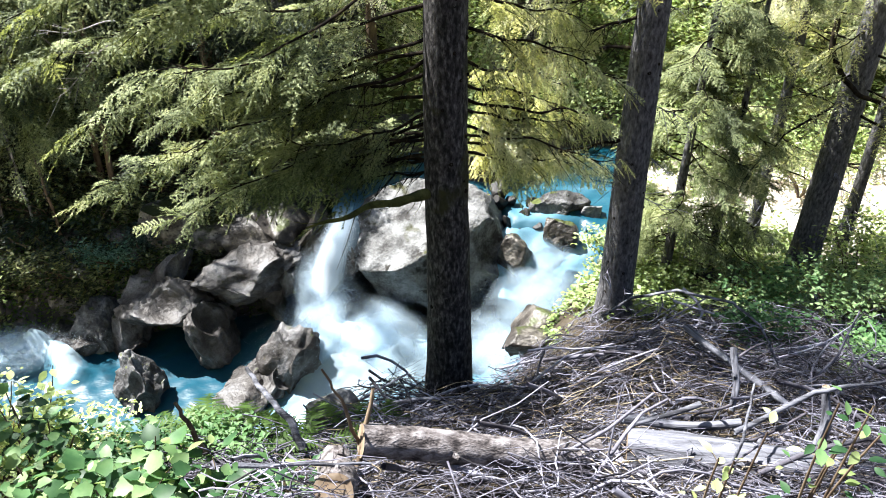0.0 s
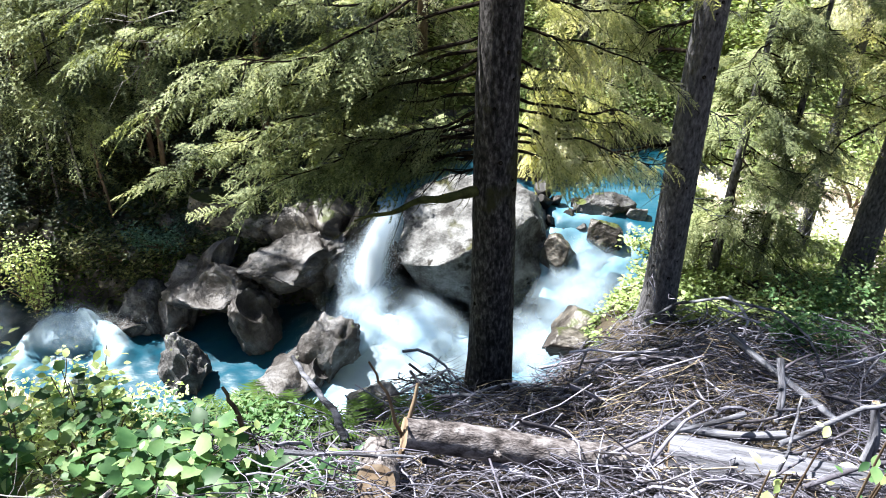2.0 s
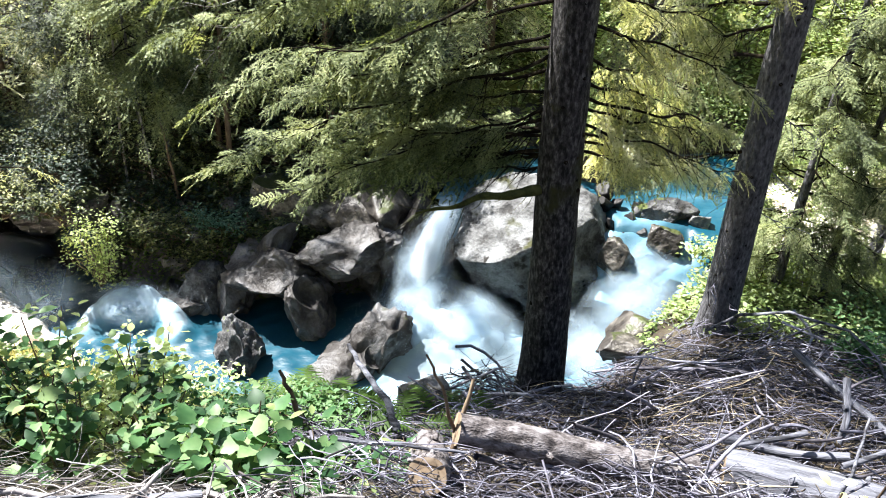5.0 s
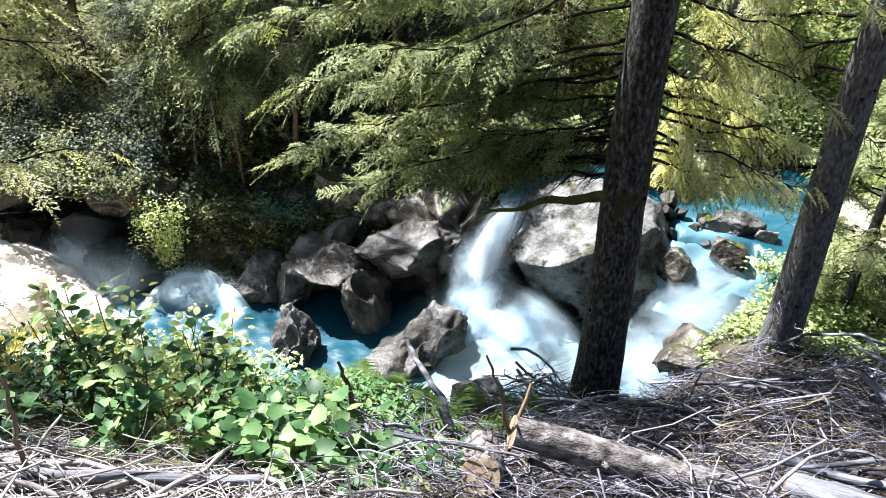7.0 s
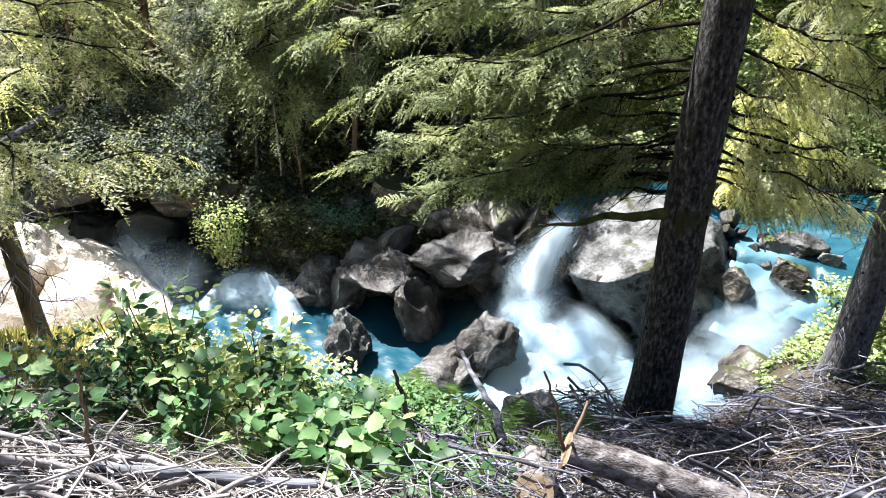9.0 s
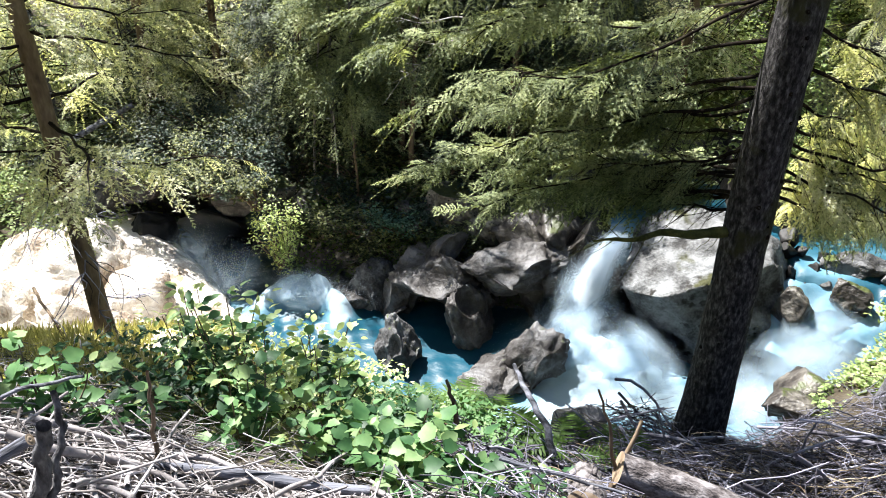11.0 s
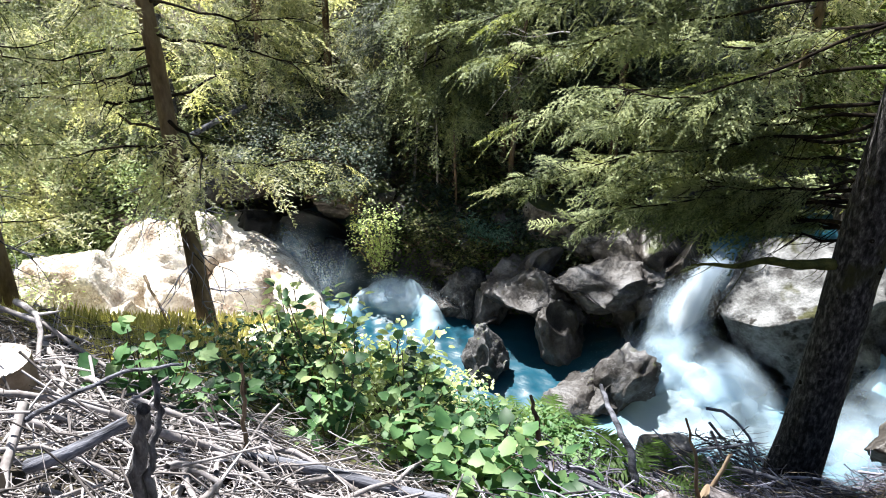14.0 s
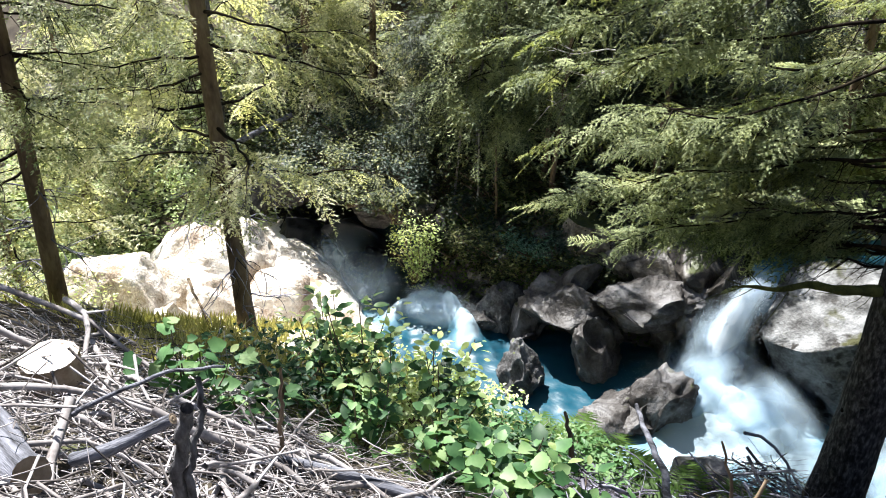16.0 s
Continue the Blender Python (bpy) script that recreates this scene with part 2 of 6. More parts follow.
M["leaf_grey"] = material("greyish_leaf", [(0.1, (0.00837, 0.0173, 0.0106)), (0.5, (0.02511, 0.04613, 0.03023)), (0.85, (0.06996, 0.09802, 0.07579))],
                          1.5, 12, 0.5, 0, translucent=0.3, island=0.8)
M["leaf_blue"] = material("blue_green_leaf", [(0.2, (0.035, 0.08, 0.055)), (0.5, (0.09, 0.18, 0.13)), (0.8, (0.18, 0.3, 0.23))], 2.2, 12, 0.5, 0, translucent=0.3, island=0.6)
M["fern"] = material("fern_green", [(0.2, (0.03, 0.066, 0.012)), (0.5, (0.06, 0.114, 0.021)), (0.8, (0.108, 0.168, 0.036))], 2, 14, 0.55, 0,
                     translucent=0.4, island=0.3)


def water_material(name, deep, pale):
    m = bpy.data.materials.new(name)
    m.use_nodes = True
    nt = m.node_tree
    n, ln = nt.nodes, nt.links.new
    p = n["Principled BSDF"]
    g = n.new("ShaderNodeNewGeometry")
    at = n.new("ShaderNodeAttribute")
    at.attribute_name = "foam"
    mp = n.new("ShaderNodeMapping")
    mp.inputs["Scale"].default_value = (1.0, 1.6, 1.0)
    ln(g.outputs["Position"], mp.inputs[0])
    nz = n.new("ShaderNodeTexNoise")
    nz.inputs["Scale"].default_value, nz.inputs["Detail"].default_value = 2.2, 3
    nz.inputs["Distortion"].default_value = 0.5
    ln(mp.outputs[0], nz.inputs["Vector"])
    ad = n.new("ShaderNodeMath")
    ad.operation = "MULTIPLY_ADD"
    ad.inputs[1].default_value = 0.55
    of = n.new("ShaderNodeMath")
    of.operation = "SUBTRACT"
    of.inputs[1].default_value = 0.2
    ln(at.outputs["Fac"], of.inputs[0])
    ln(nz.outputs["Fac"], ad.inputs[0])
    ln(of.outputs[0], ad.inputs[2])
    cr = n.new("ShaderNodeValToRGB")
    e = cr.color_ramp.elements
    e[0].position, e[0].color = 0.05, (*deep, 1)
    e[1].position, e[1].color = 0.42, (*pale, 1)
    w = e.new(0.72)
    w.color = (0.068, 0.17, 0.235, 1)
    w = e.new(1.0)
    w.color = (0.28, 0.37, 0.43, 1)
    ln(ad.outputs[0], cr.inputs[0])
    ln(cr.outputs[0], p.inputs["Base Color"])
    rr = n.new("ShaderNodeMapRange")
    rr.inputs["To Min"].default_value, rr.inputs["To Max"].default_value = 0.3, 0.9
    ln(ad.outputs[0], rr.inputs[0])
    ln(rr.outputs[0], p.inputs["Roughness"])
    bp = n.new("ShaderNodeBump")
    bp.inputs["Strength"].default_value, bp.inputs["Distance"].default_value = 0.3, 0.05
    n2 = n.new("ShaderNodeTexNoise")
    n2.inputs["Scale"].default_value, n2.inputs["Detail"].default_value = 4, 3
    ln(mp.outputs[0], n2.inputs["Vector"])
    ln(n2.outputs["Fac"], bp.inputs["Height"])
    ln(bp.outputs[0], p.inputs["Normal"])
    return m


M["water"] = water_material("glacial_water", (0.002, 0.043, 0.07), (0.01, 0.07, 0.105))


def fall_material():
    m = bpy.data.materials.new("falling_water")
    m.use_nodes = True
    nt = m.node_tree
    n, ln = nt.nodes, nt.links.new
    p = n["Principled BSDF"]
    p.inputs["Roughness"].default_value = 0.6
    co = n.new("ShaderNodeUVMap")
    mp = n.new("ShaderNodeMapping")
    mp.inputs["Scale"].default_value = (4.5, 0.8, 1)
    ln(co.outputs[0], mp.inputs[0])
    nz = n.new("ShaderNodeTexNoise")
    nz.inputs["Scale"].default_value, nz.inputs["Detail"].default_value = 1.2, 2
    ln(mp.outputs[0], nz.inputs["Vector"])
    at = n.new("ShaderNodeAttribute")
    at.attribute_name = "thick"
    ad = n.new("ShaderNodeMath")
    ad.operation = "ADD"
    ln(nz.outputs["Fac"], ad.inputs[0])
    ln(at.outputs["Fac"], ad.inputs[1])
    r = n.new("ShaderNodeMapRange")
    r.inputs["From Min"].default_value, r.inputs["From Max"].default_value = 0.3, 1.1
    ln(ad.outputs[0], r.inputs[0])
    ln(r.outputs[0], p.inputs["Alpha"])
    cr = n.new("ShaderNodeValToRGB")
    cr.color_ramp.elements[0].color = (0.36, 0.46, 0.54, 1)
    cr.color_ramp.elements[1].color = (0.6, 0.65, 0.69, 1)
    ln(r.outputs[0], cr.inputs[0])
    ln(cr.outputs[0], p.inputs["Base Color"])
    return m


M["fall"] = fall_material()

# ---- tools ----
rng = np.random.default_rng(7)


def mesh_of(name, verts, faces, mats, smooth=False, index=None):
    """A mesh from arrays; all faces have the same number of corners."""
    me = bpy.data.meshes.new(name)
    verts, faces = np.asarray(verts, np.float32), np.asarray(faces, np.int32)
    k = faces.shape[1]
    me.vertices.add(len(verts))
    me.vertices.foreach_set("co", verts.ravel())
    me.loops.add(faces.size)
    me.loops.foreach_set("vertex_index", faces.ravel())
    me.polygons.add(len(faces))
    me.polygons.foreach_set("loop_start", np.arange(0, faces.size, k, dtype=np.int32))
    me.polygons.foreach_set("loop_total", np.full(len(faces), k, np.int32))
    if index is not None:
        me.polygons.foreach_set("material_index", np.asarray(index, np.int32))
    me.polygons.foreach_set("use_smooth", np.full(len(faces), smooth))
    for m in (mats if isinstance(mats, (list, tuple)) else [mats]):
        me.materials.append(m)
    me.update(calc_edges=True)
    me.validate()
    return me


def thing(name, label, category, at=(0, 0, 0), group="", kind="", data=None):
    ob = new(name, data)
    ob.location = at
    return tagged(ob, label, category, group, kind)


def part(name, data, parent, label="", local=None):
    ob = new(name, data)
    ob.parent = parent
    if local is not None:
        ob.matrix_local = local
    if label:
        tagged(ob, label)
    return ob


def fuzz(x, y, s=1.0, k=0):
    """Smooth cheap noise in -1..1 on arrays."""
    x, y = np.asarray(x, float) * s, np.asarray(y, float) * s
    return (np.sin(1.7 * x + 0.9 * y + 1.3 + k) + np.sin(-1.1 * x + 2.1 * y + 4.1 + 2 * k) + np.sin(2.9 * x - 1.6 * y + 0.4 + 3 * k)
            + 0.6 * np.sin(4.3 * x + 3.7 * y + k) + 0.5 * np.sin(-5.9 * x + 5.1 * y + 2.2)) / 4.1


def step(v, lo, hi):
    t = np.clip((v - lo) / (hi - lo), 0, 1)
    return t * t * (3 - 2 * t)


def ground_z(x, y):
    """Height of the bed, the near bank and the far bank."""
    x, y = np.asarray(x, float), np.asarray(y, float)
    left = -1.6 - 0.66 * np.clip(y, 0, None)
    right = np.interp(y, [0, 2, 4, 6.3, 8, 10, 14, 40], [-1.6, -2.85, -4.25, -5.15, -5.65, -5.95, -6.0, -6.1])
    left = left - 0.55 * step(-x, 5.6, 7.6) * np.clip(y - 3.9, 0, 6)
    left = left - 0.72 * step(-x, 4.9, 6.5) * step(y, 1.4, 3.2) - 0.65 * step(-x, 6.4, 7.6) * step(y, 2.2, 4.0) * (1 - step(-x, 8.4, 9.4) * (1 - step(y, 4.6, 5.4)))
    left = np.where(left < -6.6, -6.6 + 0.4 * (left + 6.6), left)
    left = np.maximum(left, -7.35)
    w = step(x, 0.6, 2.2)
    near = left * (1 - w) + right * w
    near = near + np.where(y < -1.2, 0.55 * (-1.2 - y), 0) + 0.07 * fuzz(x, y, 1.6) + 0.03 * fuzz(x, y, 5)
    edge = np.interp(x, [-30, -11, -9, -7.5, -6.7, -5.6, -4.6, -1.2, -0.5, 0.6, 1.3, 2.6, 3.0, 3.7, 5, 9, 30], [12, 10.5, 9.3, 8.4, 7.9, 6.8, 5.2, 4.9, 6.6, 6.95, 8.0, 9.3, 10.6, 14.5, 16, 16, 16])
    edge = edge + 0.2 * fuzz(x, y, 1.1, 2)
    upper_edge = np.interp(x, [-3, -2, -1, 0.9, 1.4, 2.4, 3], [12.8, 10.6, 11.2, 11.9, 11.3, 11.2, 10.2])
    up = step(y, upper_edge - 0.1, upper_edge + 0.25) * step(x, -2.3, -1.9)
    bed = -8.9 + up * (UPPER - 0.5 + 8.9)
    t = step(y, edge, edge + np.where(x < -0.8, 2.0, 0.9))
    z = near * (1 - t) + np.minimum(bed, near) * t
    far0 = np.interp(x, [-30, -12, -10.2, -9.6, -7.4, -6.8, -4.6, -3, -2, -1.2, -0.2, 0.1, 1.0, 1.4, 3, 6, 10, 30], [11, 10.6, 10.3, 11.8, 11.8, 10.2, 10.2, 10.7, 11.0, 13.4, 13.6, 12.4, 12.3, 13.6, 13.9, 13.4, 13, 13])
    rise = np.clip(y - far0, 0, None)
    bank = np.where(x < -1.6, -7.6, -6.4)
    far = bank + np.minimum(rise * 2.2, 0.75) + 0.55 * np.clip(rise - 0.3, 0, 45) + 0.18 * fuzz(x, y, 0.9, 1) * np.clip(rise, 0, 1)
    u = step(y, far0 - 0.25, far0 + 0.1)
    return z * (1 - u) + np.maximum(far, z) * u


def gz(x, y):
    return float(ground_z(x, y))


# ---- terrain: one sheet to the horizon ----
def axis(lo, hi, d, far):
    mid = np.arange(lo, hi, d)
    out = np.geomspace(d * 2, far, 26)
    return np.concatenate([(lo - out)[::-1], mid, mid[-1] + out])


gx, gy = axis(-14, 12, 0.12, 420), axis(-3, 18, 0.12, 420)
XX, YY = np.meshgrid(gx, gy)
ZZ = ground_z(XX, YY)
nx, ny = len(gx), len(gy)
idx = np.arange(nx * ny).reshape(ny, nx)
quads = np.stack([idx[:-1, :-1], idx[:-1, 1:], idx[1:, 1:], idx[1:, :-1]], -1).reshape(-1, 4)
xm, ym = XX[:-1, :-1].ravel(), YY[:-1, :-1].ravel()
steep = (np.hypot(*np.gradient(ZZ, gy, gx))[:-1, :-1]).ravel() + 0.35 * fuzz(xm, ym, 3)
slot = np.where((ym > 8.5) & (steep > 1.1), 1, 0)
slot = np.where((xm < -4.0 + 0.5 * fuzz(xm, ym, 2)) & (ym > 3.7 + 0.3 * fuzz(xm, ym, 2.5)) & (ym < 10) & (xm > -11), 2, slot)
slot = np.where((xm > 2.6) & (ym > 9.2) & (ym < 13.8) & (slot == 0), 2, slot)
slot = np.where((slot == 0) & (ym > 2.6) & (xm < -2.2) & (ym < 8), 3, slot)
slot = np.where((slot == 0) & (ym > 12.5) & (xm > -1.5) & (xm < 20) & (ym < 30), 3, slot)
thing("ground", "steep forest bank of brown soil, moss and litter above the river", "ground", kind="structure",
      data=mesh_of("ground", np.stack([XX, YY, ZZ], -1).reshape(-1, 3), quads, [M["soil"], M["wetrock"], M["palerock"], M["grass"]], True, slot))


# ---- water ----
def sheet(name, label, x0, x1, y0, y1, d, height, foam, mat, keep=None):
    xs, ys = np.arange(x0, x1, d), np.arange(y0, y1, d)
    X, Y = np.meshgrid(xs, ys)
    Z = height(X, Y)
    i = np.arange(X.size).reshape(X.shape)
    q = np.stack([i[:-1, :-1], i[:-1, 1:], i[1:, 1:], i[1:, :-1]], -1).reshape(-1, 4)
    if keep is not None:
        q = q[keep(X, Y)[:-1, :-1].ravel()]
    me = mesh_of(name, np.stack([X, Y, Z], -1).reshape(-1, 3), q, mat, True)
    a = me.attributes.new("foam", "FLOAT", "POINT")
    a.data.foreach_set("value", np.clip(foam(X, Y), 0, 1).astype(np.float32).ravel())
    return thing(name, label, "water", kind="structure", data=me)


def blob(X, Y, x, y, rx, ry):
    return np.exp(-((X - x) / rx) ** 2 - ((Y - y) / ry) ** 2)


def lower_height(X, Y):
    z = WATER + 0.03 * fuzz(X, Y, 3) + 0.015 * fuzz(X, Y, 9, 1)
    boil = blob(X, Y, -1.7, 9.75, 0.8, 0.65)
    z = z + boil * (0.5 + 0.06 * fuzz(X, Y, 4) + 0.03 * fuzz(X, Y, 11, 2)) + 0.3 * blob(X, Y, -0.7, 9.6, 0.9, 0.7) * (1 + 0.4 * fuzz(X, Y, 5, 1))
    # right-hand chute runs down from the upper pool
    c = step(X, 0.6, 1.0) * (1 - step(X, 2.6, 3.1))
    ramp = np.clip((Y - 8.6) / 2.4, 0, 1) ** 1.15
    z = np.minimum(z + c * ramp * 1.45 * (1 + 0.04 * fuzz(X, Y, 4)) + 0.035 * c * fuzz(X, Y, 6, 2) * ramp, UPPER - 0.12)
    # standing wave where the river leaves the pool
    crest = np.exp(-((np.hypot((X + 6.15) / 0.75, (Y - 9.0) / 0.6) - 1) / 0.3) ** 2) * step(Y, 8.75, 9.3)
    z = z + 0.45 * crest * step(X, -7.1, -6.6) * (1 + 0.3 * fuzz(X, Y, 6, 3)) + 0.08 * fuzz(X, Y, 4, 2) * blob(X, Y, -6.4, 9.0, 0.9, 0.8)
    return z


def lower_foam(X, Y):
    f = 0.06 * fuzz(X, Y, 1.3)
    f = f + 1.4 * blob(X, Y, -1.75, 9.6, 0.75, 1.0) + 0.9 * blob(X, Y, -0.8, 9.4, 1.0, 0.9) + 0.4 * blob(X, Y, 0.0, 9.2, 0.9, 0.8) + 0.75 * blob(X, Y, -2.0, 8.1, 1.4, 0.45)
    c = step(X, 0.5, 1.0) * (1 - step(X, 2.8, 3.2))
    f = f + c * (0.42 + 0.3 * fuzz(X * 1.6, Y * 0.5, 2.2, 3) + 0.2 * step(Y, 8.4, 9.6)) + 0.3 * blob(X, Y, -4.0, 7.9, 1.5, 0.35)
    crest = np.exp(-((np.hypot((X + 6.15) / 0.75, (Y - 9.05) / 0.6) - 1) / 0.24) ** 2) * step(Y, 8.7, 9.2)
    f = f + 1.7 * crest * (0.35 + 0.65 * step(X, -7.1, -6.6)) * (1 + 0.3 * fuzz(X, Y, 5)) + 0.35 * blob(X, Y, -7.0, 9.0, 0.5, 0.5) + 0.6 * blob(X, Y, -6.2, 9.35, 0.7, 0.3)
    return f


sheet("lower_pool_water", "turquoise glacial pool with white churning foam", -11.0, 3.4, 6.9, 11.9, 0.06, lower_height, lower_foam, M["water"])


def upper_front(X):
    return np.interp(X, [-2.1, -1.4, -0.9, 0.9, 1.2, 2.3, 2.8, 9], [10.5, 10.75, 11.4, 11.8, 11.1, 11.1, 10.0, 9.6])


def upper_height(X, Y):
    return UPPER + 0.03 * fuzz(X, Y, 3, 4) - 0.35 * step(upper_front(X) - Y, -0.1, 0.25)


def upper_foam(X, Y):
    return 0.02 + 0.1 * fuzz(X, Y, 1.6) + 1.0 * blob(X, Y, -1.5, 10.9, 0.6, 0.7) + 0.9 * blob(X, Y, 5.3, 11.3, 1.5, 0.9) + 0.6 * blob(X, Y, 1.6, 11.3, 0.5, 0.4) \
        + 0.5 * blob(X, Y, -0.9, 12.9, 0.25, 0.4) + 0.35 * blob(X, Y, 2.4, 12.2, 1.2, 0.12)


sheet("upper_pool_water", "clear turquoise river above the waterfall", -2.05, 4.6, 9.7, 14.2, 0.07, upper_height, upper_foam, M["water"],
      lambda X, Y: (Y > upper_front(X) - 0.2) & (X > -1.68 + 0.1 * fuzz(X, Y, 3)))


def fall(name, label, lip, foot, bulge, seed, thick):
    """A sheet of falling water from a lip line to a foot line."""
    nu, nv = 26, 40
    u, v = np.meshgrid(np.linspace(0, 1, nu), np.linspace(0, 1, nv))
    a, b = np.array(lip[0]), np.array(lip[1])
    c, d = np.array(foot[0]), np.array(foot[1])
    top = a + (b - a) * u[..., None]
    bot = c + (d - c) * u[..., None]
    P = top + (bot - top) * v[..., None]
    P[..., 2] = top[..., 2] + (bot[..., 2] - top[..., 2]) * v ** 1.6
    P[..., 1] -= bulge * np.sin(np.pi * u) * (0.3 + 0.7 * v) + 0.012 * fuzz(u * 4, v * 2, 2, seed)
    i = np.arange(nu * nv).reshape(nv, nu)
    q = np.stack([i[:-1, :-1], i[:-1, 1:], i[1:, 1:], i[1:, :-1]], -1).reshape(-1, 4)
    me = mesh_of(name, P.reshape(-1, 3), q, M["fall"], True)
    uv = me.uv_layers.new(name="UVMap")
    co = np.stack([u.ravel(), v.ravel()], 1)[q.ravel()].astype(np.float32)
    uv.data.foreach_set("uv", co.ravel())
    at = me.attributes.new("thick", "FLOAT", "POINT")
    at.data.foreach_set("value", (thick * np.sin(np.pi * u) ** 0.8 - 0.35 * (1 - np.sin(np.pi * u)) + 0.3 * v).astype(np.float32).ravel())
    return thing(name, label, "waterfall", data=me)


fall("waterfall", "white waterfall plunging between boulders into the pool", [(-1.62, 10.72, -6.05), (-1.22, 10.9, -6.0)],
     [(-2.2, 9.95, -7.6), (-1.55, 9.9, -7.6)], 0.28, 1, 0.9)


def drops(name, label, n, centre, spread, seed, size, mat):
    """Fine droplets thrown up by the water."""
    r = np.random.default_rng(seed)
    c = np.array(centre) + r.normal(0, 1, (n, 3)) * np.array(spread)
    c[:, 2] = np.maximum(c[:, 2], WATER + 0.03)
    tri = r.normal(0, 1, (n, 3, 3))
    tri = tri / np.linalg.norm(tri, axis=2, keepdims=True) * size * r.uniform(0.5, 1.3, (n, 1, 1))
    v = (c[:, None] + tri).reshape(-1, 3)
    return thing(name, label, "water spray", kind="stuff", data=mesh_of(name, v, np.arange(n * 3).reshape(n, 3), mat))


def stream(label, n, lip, foot, w0, w1, seed, size, mat):
    """Droplets that follow the curve of a falling jet."""
    r = np.random.default_rng(seed)
    v = r.random(n) ** 0.8
    a, b = np.array(lip), np.array(foot)
    c = a + (b - a) * v[:, None]
    c[:, 2] = a[2] + (b[2] - a[2]) * v ** 1.6
    w = (w0 + (w1 - w0) * v)[:, None]
    c = c + r.normal(0, 1, (n, 3)) * w * np.array([1, 0.6, 0.35])
    tri = r.normal(0, 1, (n, 3, 3))
    tri = tri / np.linalg.norm(tri, axis=2, keepdims=True) * size * r.uniform(0.5, 1.3, (n, 1, 1))
    tri[:, :, 2] *= 2.2
    vv = (c[:, None] + tri).reshape(-1, 3)
    return thing("waterfall_jet", label, "water spray", kind="stuff", data=mesh_of("waterfall_jet", vv, np.arange(n * 3).reshape(n, 3), mat))


M["spray"] = material("water_droplets", [(0.3, (0.5, 0.59, 0.67)), (0.7, (0.62, 0.7, 0.77))], 5, 30, 0.5, 0, translucent=0.5, glow=(1, 1, 1))
stream("white droplets of the falling jet of water", 90000, (-1.4, 10.72, -6.0), (-1.9, 9.85, -7.5), 0.08, 0.2, 5, 0.005, M["spray"])
drops("waterfall_spray", "dense white spray boiling at the foot of the waterfall", 70000, (-1.75, 9.7, -7.55), (0.36, 0.3, 0.22), 1, 0.0045, M["spray"])
drops("wave_spray", "white spray on the crest of the standing wave", 20000, (-6.2, 9.5, -7.4), (0.4, 0.1, 0.07), 6, 0.004, M["spray"])


def mist_material():
    """Drifting spray: white, let through more or less by its thickness and by swirls."""
    m = bpy.data.materials.new("drifting_spray")
    m.use_nodes = True
    n, ln = m.node_tree.nodes, m.node_tree.links.new
    p = n["Principled BSDF"]
    p.inputs["Base Color"].default_value = (0.62, 0.78, 0.9, 1)
    p.inputs["Roughness"].default_value = 1.0
    p.inputs["Specular IOR Level"].default_value = 0.0
    g, at, nz = n.new("ShaderNodeNewGeometry"), n.new("ShaderNodeAttribute"), n.new("ShaderNodeTexNoise")
    at.attribute_name = "thick"
    nz.inputs["Scale"].default_value, nz.inputs["Detail"].default_value = 1.6, 3
    ln(g.outputs["Position"], nz.inputs["Vector"])
    r = n.new("ShaderNodeMapRange")
    r.inputs["From Min"].default_value, r.inputs["From Max"].default_value = 0.12, 0.7
    ln(nz.outputs["Fac"], r.inputs[0])
    mul = n.new("ShaderNodeMath")
    mul.operation = "MULTIPLY"
    ln(r.outputs[0], mul.inputs[0])
    ln(at.outputs["Fac"], mul.inputs[1])
    tl, mx, tp, out = n.new("ShaderNodeBsdfTranslucent"), n.new("ShaderNodeMixShader"), n.new("ShaderNodeBsdfTransparent"), n.new("ShaderNodeMixShader")
    tl.inputs["Color"].default_value = (0.62, 0.78, 0.9, 1)
    mx.inputs[0].default_value = 0.5
    ln(p.outputs[0], mx.inputs[1])
    ln(tl.outputs[0], mx.inputs[2])
    ln(mul.outputs[0], out.inputs[0])
    ln(tp.outputs[0], out.inputs[1])
    ln(mx.outputs[0], out.inputs[2])
    ln(out.outputs[0], n["Material Output"].inputs["Surface"])
    return m


M["mist"] = mist_material()


